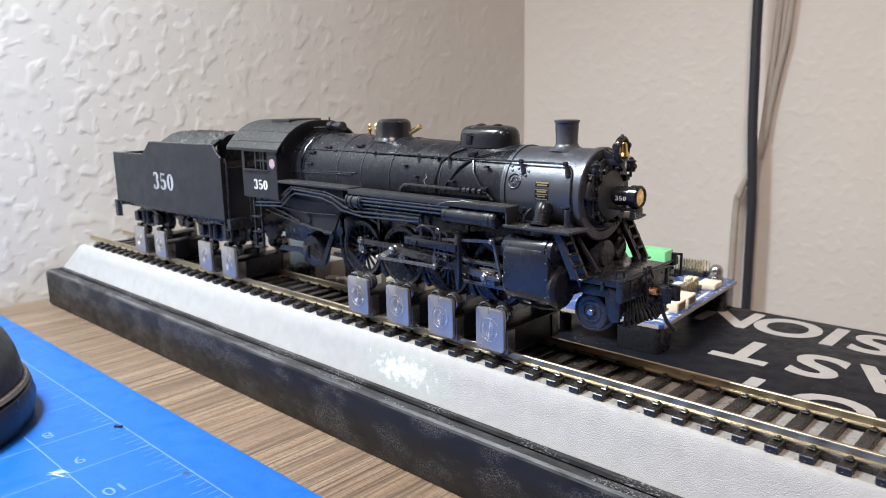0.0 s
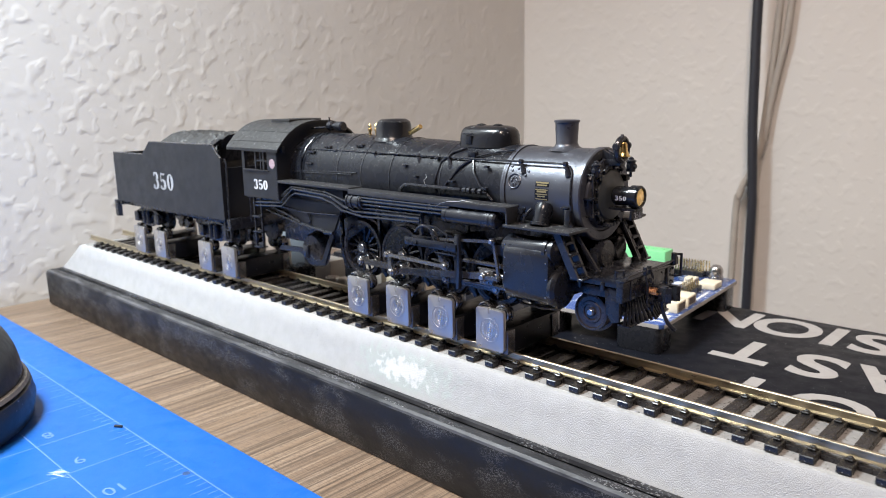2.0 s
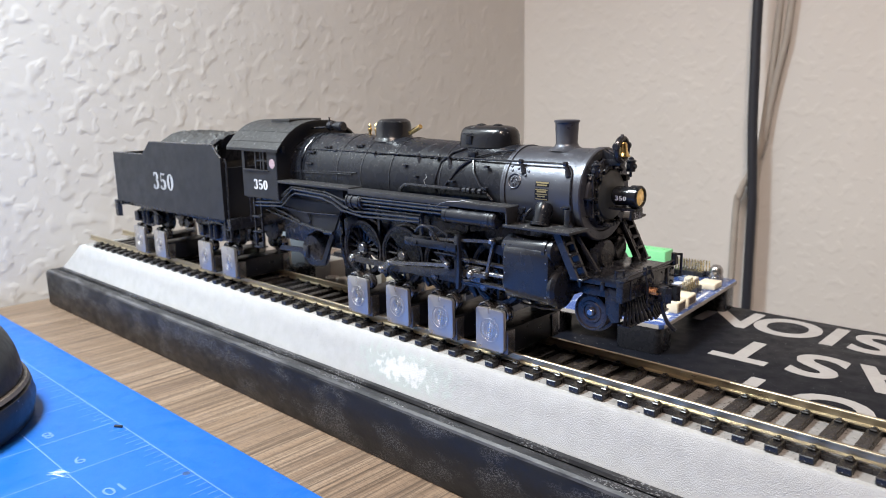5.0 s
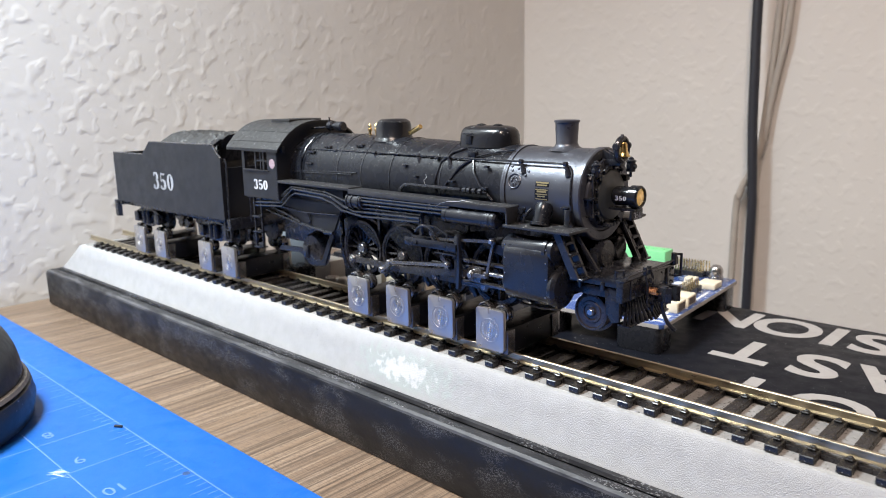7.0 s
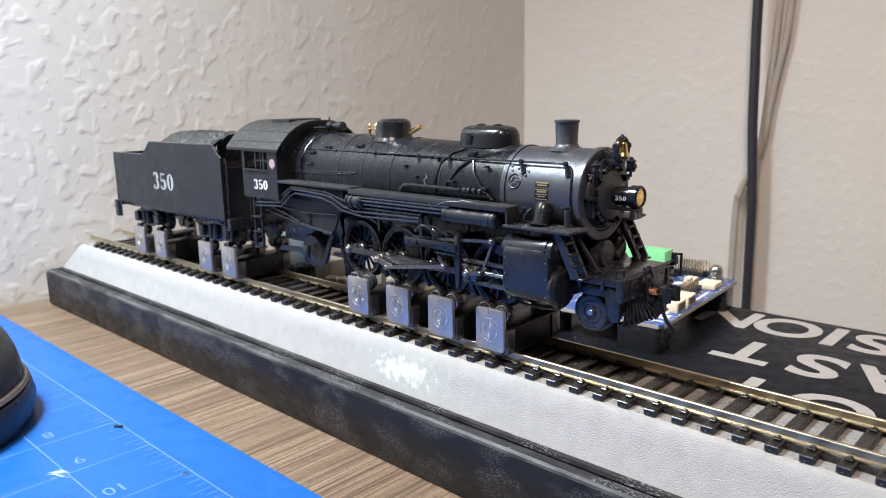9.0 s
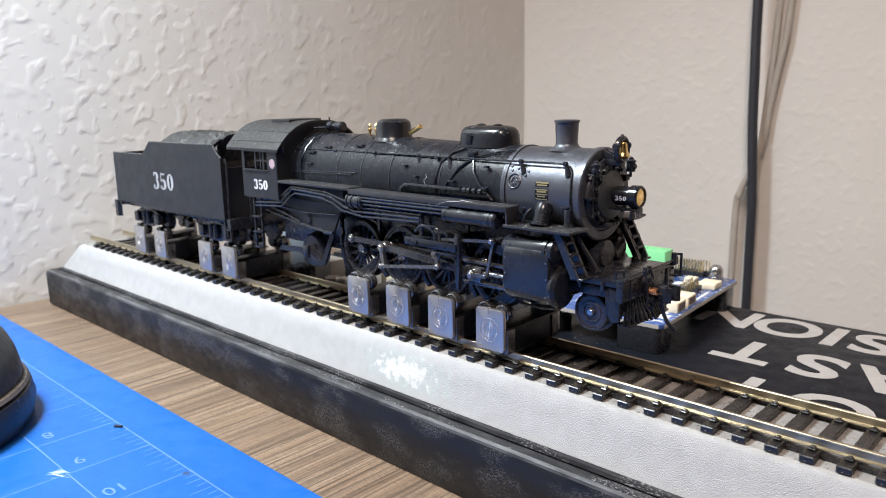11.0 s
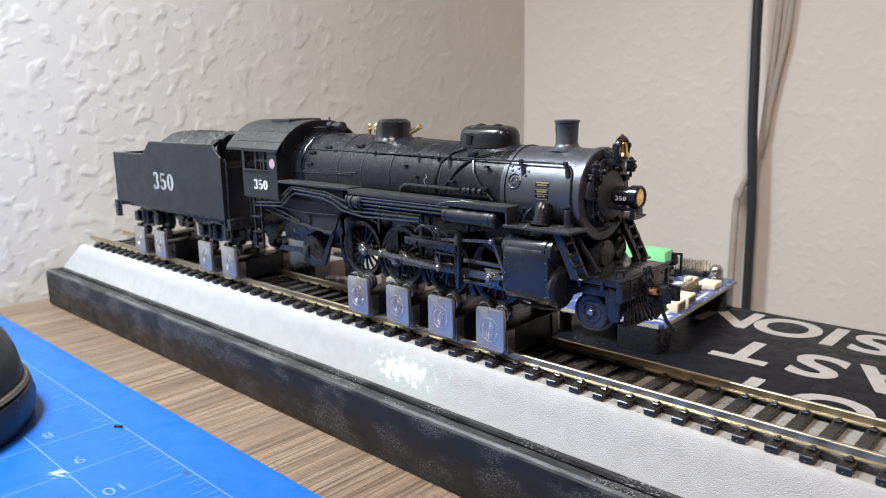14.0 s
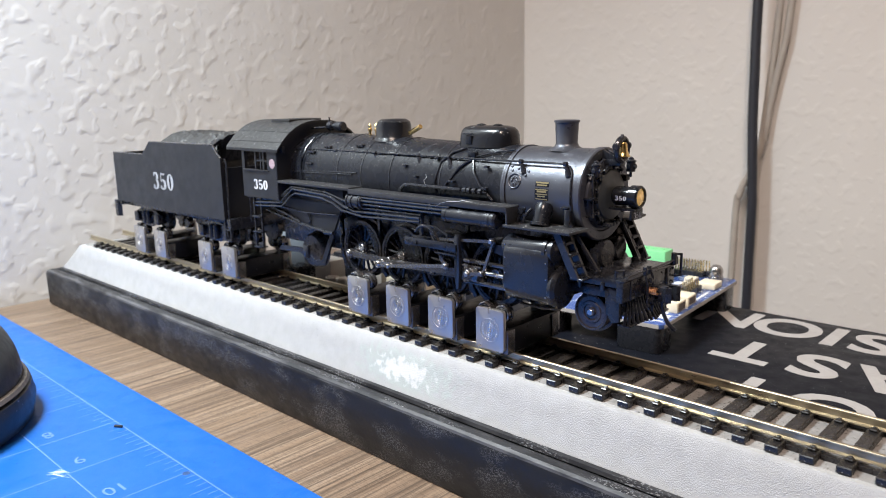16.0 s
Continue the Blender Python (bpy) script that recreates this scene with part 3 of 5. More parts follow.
def rivets(bm, pts, r=0.22, axis=(0, 0, 1)):
    for q in pts:
        d = Vector(axis) if not callable(axis) else Vector(axis(q))
        lathe(bm, Vector(q) - d * 0.05, d, [(0, r), (r * 0.7, r * 0.8), (r, 0)], 6)
    return bm


def locomotive():
    L = thing("locomotive", (-50, 0, 0), "black model steam locomotive with moving rods on roller stands", "model locomotive")
    # barrel
    bm = fresh()
    lathe(bm, (-103, 0, BZ), (1, 0, 0), [(0, 12.9), (26, 12.9), (38, 12.7), (48, 12.35), (68, 11.75), (91.5, 11.45)], 64)
    part("boiler", bm, M_BLACK, L, "satin black riveted boiler barrel")
    for x, r in ((-102.4, 12.95), (-98.4, 12.95), (-95.4, 12.95), (-77.7, 12.9), (-66.2, 12.72), (-53.7, 12.33), (-33.5, 11.72)):
        part("boiler_band", hoop(fresh(), x, r, 0.2, 0.14), M_CYL, L)
    bm = fresh()
    lathe(bm, (-12, 0, BZ), (1, 0, 0), [(0, 11.2), (0.3, 11.55), (0.9, 11.55), (1.2, 11.3), (23, 11.3)], 64)
    sb = part("smokebox", bm, M_SMOKE, L, "graphite-grey smokebox with soft sheen")
    bm = fresh()
    hoop(bm, -10.6, 11.3, 0.3, 0.35, -60, 240)
    rivets(bm, [(9.6, 11.3 * math.cos(radians(a)), BZ + 11.3 * math.sin(radians(a))) for a in range(-50, 231, 9)], 0.2, lambda q: (0, q[1] / 11.3, (q[2] - BZ) / 11.3))
    rnd = random.Random(8)
    for k in range(9):
        a = radians(166 + rnd.uniform(-5, 9))
        rivets(bm, [(-8.4 + rnd.uniform(-0.6, 2.4), 11.3 * math.cos(a), BZ + 11.3 * math.sin(a))], 0.3, lambda q: (0, q[1] / 11.3, (q[2] - BZ) / 11.3))
    def side(x, a, r=11.35):
        return Vector((x, -r * math.cos(radians(a)), BZ + r * math.sin(radians(a))))
    tube(bm, [side(-7.4 + 1.9 * math.cos(radians(g)), 16 + 9.6 * math.sin(radians(g))) for g in range(0, 361, 20)], 0.22, 6)
    for g in range(0, 360, 60):
        c = side(-7.4 + 0.9 * math.cos(radians(g)), 16 + 4.6 * math.sin(radians(g)), 11.3)
        lathe(bm, c, (0, c.y, c.z - BZ), [(0, 0.3), (0.25, 0.28), (0.35, 0)], 8)
    for x, a in ((-8.8, 30), (-7.0, 33), (-5.2, 34), (-3.6, 30), (-4.2, 24), (-9.4, 36)):
        c = side(x, a, 11.3)
        lathe(bm, c, (0, c.y, c.z - BZ), [(0, 0.36), (0.3, 0.32), (0.4, 0)], 8)
    part("rivet_band", bm, M_SMOKE, sb, kind="stuff")
    # smokebox front
    bm = fresh()
    lathe(bm, (10.9, 0, BZ), (1, 0, 0), [(0, 11.2), (0.2, 11.75), (1.6, 11.75), (1.9, 11.45), (1.9, 9.4), (1.5, 9.1), (1.5, 8.7), (2.3, 8.5), (2.5, 8.2), (2.5, 2)], 64)
    fr = part("smokebox_front", bm, M_SMOKE, L, "flanged smokebox front ring")
    rv = fresh()
    rivets(rv, [(12.75, 10.7 * math.cos(radians(a)), BZ + 10.7 * math.sin(radians(a))) for a in range(0, 360, 9)], 0.26, (1, 0, 0))
    part("rivet_band", rv, M_SMOKE, fr, kind="stuff")
    part("smokebox_door", lathe(fresh(), (13.3, 0, BZ), (1, 0, 0), [(0, 6.9), (0.7, 6.9), (0.9, 6.6), (0.9, 6.3), (1.5, 6.15), (1.8, 5.6), (2.1, 3.4), (2.2, 0)], 48), M_DOOR, fr, "dark green-grey round smokebox door")
    for k in range(16):
        a = radians(k * 22.5 + 8)
        d = Vector((0, math.cos(a), math.sin(a)))
        c = Vector((13.6, 0, BZ)) + d * 7.4
        bm = fresh()
        rod(bm, c - d * 1.0 + Vector((0.7, 0, 0)), c + d * 0.8 + Vector((0.5, 0, 0)), 0.34, n=8)
        rod(bm, c + Vector((-0.2, 0, 0)), c + Vector((1.5, 0, 0)), 0.42, n=6)
        part("door_clamp", bm, M_CYL, fr)
    bm = fresh()
    tube(bm, [(12.6, -8.6, BZ + 5.6), (14.6, -8.4, BZ + 5.6), (14.6, -8.4, BZ - 4.6), (12.6, -8.6, BZ - 4.6)], 0.24)
    tube(bm, [(12.6, -7.4, BZ + 6.6), (14.4, -6.2, BZ + 7.6), (14.4, -3.4, BZ + 9.0)], 0.3)
    part("grab_iron", bm, M_DARK, fr)
    bm = fresh()
    box(bm, 11.4, 15.2, -9.9, -6.9, BZ - 0.4, BZ + 0.1, 0.12)
    box(bm, 11.8, 13.0, -9.0, -7.6, BZ - 2.2, BZ - 0.4, 0.15)
    part("step_plate", bm, M_BLACK, fr, "small step on the smokebox front")
    bm = fresh()
    for k in range(6):
        y = -3.6 + 1.45 * k
        box(bm, 13.4, 15.4, y - 0.5, y + 0.5, BZ - 7.9 - 0.10 * (k - 2.5) ** 2 * -1, BZ - 6.9, 0.12)
    part("hinge_block", bm, M_BLACK, fr)
    # headlight
    hz = 44.4
    h = part("headlight", lathe(fresh(), (15.5, 0, hz), (1, 0, 0), [(0, 0.9), (0.3, 2.0), (0.8, 2.35), (4.9, 2.35), (5.0, 2.8), (7.1, 2.85), (7.4, 2.55), (7.4, 2.2), (6.9, 2.1)], 36), M_GLOSS, L, "black cylindrical headlight with amber lens")
    part("lens", lathe(fresh(), (22.4, 0, hz), (1, 0, 0), [(0, 2.12), (0.2, 1.9), (0.35, 1.1), (0.4, 0)], 28), M_LENS, h, "glowing amber lens")
    o = ORG[h]
    road_number("number", 1.1, M_WHITE, h, Matrix.Translation((Vector((18.6, -2.42, hz - 0.3)) - o) * 0.001) @ pose(0, 0, 0, 90, 0, 0), "white road number", 1.7)
    bm = fresh()
    box(bm, 14.0, 22.2, -2.3, 2.3, 41.1, 41.6, 0.1)
    box(bm, 21.4, 22.0, -2.9, 2.7, 38.9, 41.2, 0.15)
    part("headlight_bracket", bm, M_BLACK, h)
    road_number("number", 1.7, M_WORN, h, Matrix.Translation((Vector((22.05, -0.1, 40.0)) - o) * 0.001) @ pose(0, 0, 0, 90, 0, 90), "dull road number on the plate below", 1.3)
    # bell in its cast yoke
    b = part("bell", lathe(fresh(), (17.6, -0.2, 57.6), (0, 0, -1), [(0, 0), (0.1, 0.75), (0.7, 1.05), (2.2, 1.2), (3.0, 1.55), (3.4, 1.85), (3.6, 1.85), (3.5, 1.4)], 24), M_BRASS, L, "polished brass bell in a black yoke")
    bm = fresh()
    tube(bm, [(17.4, -0.3 + 2.5 * math.cos(radians(a)), 55.7 + 2.75 * math.sin(radians(a))) for a in range(-90, 271, 20)], 0.75, 8)
    for y in (-3.0, 2.4):
        rod(bm, (17.4, y - 0.5, 56.6), (17.4, y + 0.5, 56.6), 0.95, n=12, bev=0.2)
    rod(bm, (17.4, -0.3, 58.2), (17.4, -0.3, 59.4), 0.8, 0.35, n=10)
    box(bm, 13.0, 17.8, -1.7, 1.2, 51.8, 53.4, 0.3)
    slab(bm, [(10.6, 54.6), (12.6, 55.8), (15.0, 54.4), (17.4, 54.0), (17.4, 52.0), (12.6, 51.4)], -1.6, -0.4, "xz", 0.2)
    slab(bm, [(10.6, 54.6), (12.6, 55.8), (15.0, 54.4), (17.4, 54.0), (17.4, 52.0), (12.6, 51.4)], 0.2, 1.4, "xz", 0.2)
    part("bell_yoke", bm, M_CYL, b)
    for y, x in ((-7.0, 14.5), (7.0, 15.9)):
        bm = fresh()
        lathe(bm, (x, y, 49.6), (0, 0, 1), [(0, 0.7), (0.1, 1.15), (2.5, 1.15), (2.6, 1.35), (2.9, 1.3), (3.2, 0.7), (3.5, 0.7), (3.7, 0.3), (3.9, 0)], 18)
        rod(bm, (x, y, 51.0), (x + 1.45, y, 51.0), 0.65, n=12, bev=0.1)
        rod(bm, (x, y - 1.45, 51.0), (x, y, 51.0), 0.6, n=12, bev=0.1)
        tube(bm, [(x, y, 49.7), (x, y, 48.6), (x - 1.6, y * 0.95, 48.4)], 0.35)
        part("marker_lamp", bm, M_CYL, L, "small black marker lamp")
    bm = fresh()
    box(bm, 13.4, 15.6, 5.2, 7.4, 47.4, 49.0, 0.3)
    rod(bm, (14.4, -3.6, 50.0), (14.4, -1.6, 51.6), 0.6, n=10, bev=0.15)
    part("door_fitting", bm, M_BLACK, L)
    # stack and domes
    bm = fresh()
    lathe(bm, (1.2, 0, 55.0), (0, 0, 1), [(0, 4.9), (0.5, 4.1), (1.0, 3.2), (1.8, 2.8), (6.5, 3.0), (7.0, 3.05), (7.1, 3.3), (7.55, 3.3), (7.7, 3.05), (7.6, 2.6), (4.5, 2.4)], 40)
    part("smokestack", bm, M_SMOKE, L, "tapered smokestack with flared lip")
    bm = fresh()
    prof = [(0, 4.9), (2.2, 4.7), (3.4, 4.6), (4.6, 4.2), (5.4, 3.4), (5.85, 2.2), (6.0, 0)]
    lathe(bm, (-24.6, 0, 55.0), (0, 0, 1), prof, 40)
    for v in bm.verts:
        dx = v.co.x + 24.6
        if abs(dx) > 1e-4 or abs(v.co.y) > 1e-4:
            rr = math.hypot(dx, v.co.y)
            ex = 4.6 * max(-1.0, min(1.0, dx / max(rr, 1e-6) * 2.2)) * min(1, rr / 2.5)
            v.co.x += ex
        v.co.y *= 1.08
    sd = part("sand_dome", bm, M_GLOSS, L, "long rounded glossy sand dome")
    for x in (-27.6, -21.6):
        part("dome_hatch", lathe(fresh(), (x, 0, 60.7), (0, 0, 1), [(0, 1.5), (0.35, 1.45), (0.6, 0.9), (0.75, 0)], 20), M_BLACK, sd)
    bm = fresh()
    box(bm, -29.0, -26.8, -5.4, -4.4, 55.8, 58.3, 0.15)
    tube(bm, [(-29.5, -5.5, 58.8), (-26.3, -5.5, 58.8)], 0.2)
    box(bm, -25.0, -22.2, -9.2, -7.6, 52.7, 54.2, 0.25)
    part("sander_valve", bm, M_BLACK, sd)
    part("steam_dome", lathe(fresh(), (-64, 0, 55.6), (0, 0, 1), [(0, 6.6), (0.9, 6.1), (1.4, 5.75), (4.9, 5.5), (5.9, 5.2), (6.5, 4.3), (6.75, 3.9), (6.75, 0)], 48), M_GLOSS, L, "round glossy steam dome")
    wh = fresh()
    for x, y in ((-71.6, -0.6), (-73.6, -1.6)):
        lathe(wh, (x, y, 56.8), (0, 0, 1), [(0, 0.5), (1.6, 0.5), (1.7, 0.75), (2.3, 0.75), (2.6, 0.45), (3.4, 0.6), (3.9, 0.2)], 14)
    part("whistle", wh, M_BRASS, L, "small brass pop valves")
    part("whistle", rod(fresh(), (-55.4, -1.2, 58.2), (-49.4, -2.6, 60.3), 0.75, n=14, bev=0.12), M_BRASS, L, "small brass whistle tube")
    bm = fresh()
    rod(bm, (-97.5, 0.5, 59.6), (-94.9, 0.5, 59.6), 1.5, n=20, bev=0.3)
    rod(bm, (-94.9, 0.5, 59.6), (-92.9, 0.5, 59.6), 1.0, n=16)
    rod(bm, (-92.9, 0.5, 59.5), (-89.5, 0.5, 59.5), 1.7, n=20, bev=0.4)
    rod(bm, (-97, 0.5, 56.8), (-97, 0.5, 62.6), 0.3, n=8)
    tube(bm, [(-104, -2.4, 58.8), (-100, -2.4, 59.0), (-97.5, -1.0, 59.2)], 0.35)
    part("turbo_generator", bm, M_CYL, L, "small black turbo generator before the cab")
    # handrail and its pillars
    hr = fresh()
    ry, rz = -9.4, 52.4
    tube(hr, [(-103, ry - 0.9, rz + 0.2), (-60, ry - 0.5, rz + 0.1), (-30, ry, rz), (6.5, ry, rz)] + [(8.6, ry, rz - 0.6), (9.6, ry - 0.5, rz - 2.2), (10.0, ry - 1.8, rz - 5), (10.2, ry - 2.2, rz - 9), (10.4, ry - 2.0, rz - 11)], 0.28)
    rail = part("handrail", hr, M_DARK, L, "thin black handrail along the boiler")
    for x in (-100.5, -81, -62, -43.5, -31.5, -6.2, 7.4):
        bm = fresh()
        y = ry - (0.6 if x < -60 else 0.2)
        rod(bm, (x + 1.2, y * 0.93 - 0.9, rz - 3.0), (x, y, rz), 0.85, 0.42, n=10)
        lathe(bm, (x - 0.45, y, rz), (1, 0, 0), [(-0.2, 0.3), (0, 0.62), (0.9, 0.62), (1.1, 0.3)], 10)
        part("handrail_pillar", bm, M_CYL, rail)
    bm = fresh()
    tube(bm, [(-103, 9.6, rz), (8, 9.4, rz)], 0.28)
    part("handrail", bm, M_DARK, L)
    # sand pipes and small piping on the barrel
    def on(r, a):
        return (-r * math.cos(radians(a)), BZ + r * math.sin(radians(a)))
    for pts, rad in (([(-28, 60), (-31.5, 50), (-34, 34), (-35, 5), (-34.5, -10)], 0.3), ([(-22.9, 42), (-26.5, 28), (-30.5, 4), (-31.5, -8)], 0.3), ([(-22.9, 42), (-21, 22), (-18, 5), (-14, -12)], 0.3), ([(-22.6, 44), (-18.5, 51), (-11.0, 62)], 0.26)):
        bm = fresh()
        tube(bm, [(x, *on(12.1, a)) for x, a in pts], rad)
        part("sand_pipe", bm, M_CYL, L)
    bm = fresh()
    tube(bm, [(-51, -12.6, 41.0), (-50.5, -13.0, 42.8), (-49, -13.0, 43.9), (-46, -13.0, 44.2), (-27, -12.7, 44.1)], 0.55)
    for x in (-26, -24.6, -22.6, -20.6):
        rod(bm, (x, -12.5, 44.1), (x + 1.0, -12.5, 44.1), 0.85, n=12)
    rod(bm, (-27, -12.5, 44.1), (-18, -12.3, 44.0), 0.4, n=10)
    bmesh.ops.translate(bm, verts=bm.verts, vec=(2.6, 0, 0))
    part("check_valve_pipe", bm, M_CYL, L)
    bm = fresh()
    tube(bm, [(-102, -13.0, 44.6), (-70, -13.0, 45.6)], 0.22)
    tube(bm, [(-96, -12.9, 50), (-96, -13.4, 46), (-96, -13.2, 42)], 0.25)
    part("blow_off_pipe", bm, M_CYL, L)
    bm = fresh()
    rnd = random.Random(3)
    for x, a in ((-90, 42), (-93.5, 20), (-81, 38), (-36, 38), (-42, 10), (-30, -2), (-60, 40), (-47, 24), (-28, 8), (-16, 3), (-16.5, 30), (-90, 5)):
        y, z = on(12.4, a)
        box(bm, x - rnd.uniform(0.4, 1.1), x + rnd.uniform(0.4, 1.1), y - 0.7, y + 0.5, z - 0.3, z + 0.3, 0.1)
    for x, a in ((-92.5, 34), (-92.0, 16), (-85.5, 44), (-70.5, 50)):
        y, z = on(12.95, a)
        rod(bm, (x - 1.3, y - 0.5, z), (x + 1.3, y - 0.5, z), 0.32, n=8)
        for e in (-1.3, 0, 1.3):
            rod(bm, (x + e, y + 0.4, z), (x + e, y - 0.9, z), 0.42, n=8)
    tube(bm, [(-101.5, *on(13.05, 2)), (-84, *on(13.05, 6)), (-68, *on(12.9, 8))], 0.2)
    tube(bm, [(-96.6, *on(13.2, 62)), (-96.6, *on(13.2, 40)), (-96.6, *on(13.2, 20)), (-96.6, *on(13.2, -2))], 0.3)
    part("boiler_fitting", bm, M_CYL, L)
    rv = fresh()
    for x in (-86, -79, -67):
        rivets(rv, [(x + rnd.uniform(-0.1, 0.1), *on(12.85, a)) for a in range(20, 88, 8)], 0.16, (0, -0.6, 0.6))
    rivets(rv, [(x, *on(12.5, 66 + 8 * math.sin(x))) for x in range(-58, -32, 3)], 0.18, (0, -0.4, 0.8))
    part("rivet_band", rv, M_BLACK, L, kind="stuff")
    part("lint_fibre", tube(fresh(), [(-29, -18.3, 39.6), (-27, -18.5, 40.8), (-24, -18.6, 41.6), (-20, -18.2, 41.9), (-18.4, -17.6, 42.3), (-20.5, -17.2, 42.0), (-17, -16.6, 41.8)], 0.035, 5), M_WHITE, L, "thin white lint fibre")
    part("lint_fibre", tube(fresh(), [(-38, -12.4, 47.5), (-37.4, -12.7, 46.6), (-38.4, -12.8, 45.8), (-37.6, -13.2, 44.6)], 0.035, 5), M_WHITE, L, "thin white lint fibre")
    # builder's plate: plain bars
    pl = fresh()
    for (x0, x1, a0, a1) in ((-0.6, 3.6, 11, 17.5), (-0.6, 3.6, -6, 9)):
        vs = [(x, *on(11.36, a)) for x, a in ((x0, a0), (x1, a0), (x1, (a0 + a1) / 2), (x1, a1), (x0, a1), (x0, (a0 + a1) / 2))]
        pl.faces.new([pl.verts.new(v) for v in vs])
    plate = part("builders_plate", pl, M_BLACK, L, "small black and brass builder's plate")
    pl = fresh()
    for a, h, m in ((16.3, 1.0, 0.2), (13.2, 0.9, 0.6), (7.4, 0.7, 0.2), (5.0, 1.2, 0.7), (1.6, 0.6, 0.3), (-1.0, 0.8, 0.9), (-4.6, 0.7, 0.3)):
        pl.faces.new([pl.verts.new((x, *on(11.42, b))) for x, b in ((-0.6 + m, a - h), (3.6 - m, a - h), (3.6 - m, a + h), (-0.6 + m, a + h))])
    part("plate_bar", pl, M_GOLD, plate)

    # cab
    cab = part("cab", fresh_cab(), M_TENDER, L, "black cab with side windows and curved roof")
    o = ORG[cab]
    road_number("number", 3.5, M_WHITE, cab, Matrix.Translation((Vector((-113.6, -18.06, 39.9)) - o) * 0.001) @ pose(0, 0, 0, 90, 0, 0), "white road number", 1.42)
    bm = lathe(fresh(), (-105.9, -18.0, 47.5), (0, -1, 0), [(0, 1.6), (0.12, 1.6), (0.12, 0)], 28)
    part("emblem", bm, M_PINK, cab, "faded round red and white emblem")
    # window bars
    for x, w in ((-116.6, 0.45), (-113.4, 0.3), (-111.6, 0.5), (-108.9, 0.5)):
        part("window_bar", box(fresh(), x - w, x + w, -17.7, -17.3, 45.0, 51.2), M_TENDER, cab)
    part("window_bar", box(fresh(), -116, -109, -17.68, -17.32, 47.9, 48.4), M_TENDER, cab)
    part("window_sill", box(fresh(), -123.5, -108, -18.6, -17.4, 44.6, 45.1, 0.1), M_TENDER, cab)
    bm = fresh()
    rivets(bm, [(-103.7, -18.0, z) for z in [35.6 + 0.98 * k for k in range(17)]], 0.34, (0, -1, 0))
    part("rivet_band", bm, M_TENDER, cab, kind="stuff")
    # roof: curved sheet with overhang
    bm = fresh()
    n = 26
    def roof_z(y):
        u = abs(y) / 18.6
        return 61.6 - 9.2 * u ** 2.6
    ys = [-18.6 + 37.2 * k / n for k in range(n + 1)]
    rows = []
    for x, dz in ((-133.5, 0), (-101.6, 0), (-101.6, -0.9), (-133.5, -0.9)):
        rows.append([bm.verts.new((x, y, roof_z(y) + dz)) for y in ys])
    for s, t in zip(rows, rows[1:] + rows[:1]):
        for k in range(n):
            bm.faces.new([s[k], s[k + 1], t[k + 1], t[k]])
    bm.faces.new([r[0] for r in rows])
    bm.faces.new([r[-1] for r in rows])
    rf = part("roof", bm, M_ROOF, cab, "dusty matt black curved cab roof")
    bm = fresh()
    box(bm, -121, -110, -7, 7, 60.7, 62.0, 0.2)
    part("roof_hatch", bm, M_ROOF, cab)
    bm = fresh()
    for y in (-17.6, -15.5):
        rivets(bm, [(x, y, roof_z(y)) for x in range(-130, -102, 4)], 0.2, (0, -0.6, 0.8))
    for x in (-112.5, -106):
        rivets(bm, [(x, y, roof_z(y)) for y in range(-17, 0, 2)], 0.2, (0, -0.4, 0.9))
    for y in (-16.6, -13.0):
        tube(bm, [(-133.2, y, roof_z(y) + 0.02), (-101.8, y, roof_z(y) + 0.02)], 0.14, 5)
    part("roof_seam", bm, M_ROOF, cab)
    vent = box(fresh(), -103.2, -101.8, -16.4, -15.2, 51.2, 53.4, 0.15)
    part("cab_vent", vent, M_TENDER, cab)
    # back head in shade inside the cab
    part("backhead", box(fresh(), -112, -104, -11, 11, 30, 56, 0.5), M_DARK, cab)

    # running boards
    rb = fresh()
    box(rb, -66, -4.4, -18.0, -12.6, 40.9, 41.7, 0.12)
    box(rb, -66, -4.4, -18.2, -17.7, 40.3, 41.8, 0.1)
    box(rb, -4.8, -4.2, -18.0, -13.4, 37.4, 41.6, 0.1)
    part("running_board", rb, M_DUSTY, L, "dusty running board above the wheels")
    bm = fresh()
    box(bm, -103, -66, -18.2, -11, 41.2, 42.1, 0.15)
    part("running_board", bm, M_DUSTY, L)
    part("running_board", box(fresh(), -103, -3, 10.5, 18.0, 40.4, 41.2, 0.15), M_BLACK, L)
    bm = fresh()
    for s in (-1, 1):
        part("front_platform", box(fresh(), -5.5, 14.6, min(s * 18.2, s * 9.4), max(s * 18.2, s * 9.4), 36.6, 37.3, 0.12), M_DUSTY, L, "dusty platform over the cylinders")
    pp = (([(-118, -17.4, 33.3), (-103, -17.4, 34.4), (-99, -17.4, 37.4), (-95.5, -17.4, 39.6), (-80, -17.4, 39.0), (-75, -17.4, 38.4), (-69, -17.4, 36.0), (-64, -17.4, 35.0), (-36, -17.2, 35.6)], 0.42),
          ([(-118, -17.0, 34.5), (-104, -17.0, 35.6), (-100, -17.0, 38.4), (-96.5, -17.0, 40.2), (-78, -17.0, 39.8), (-71, -17.0, 38.2), (-62, -17.0, 36.3), (-36, -16.6, 36.4)], 0.42),
          ([(-118, -17.6, 32.2), (-102, -17.6, 33.2), (-97, -17.6, 37.0), (-94, -17.6, 38.3), (-80, -17.6, 37.9), (-74, -17.6, 36.6), (-70, -17.6, 34.8), (-60, -17.6, 33.8), (-36, -17.4, 34.6)], 0.36))
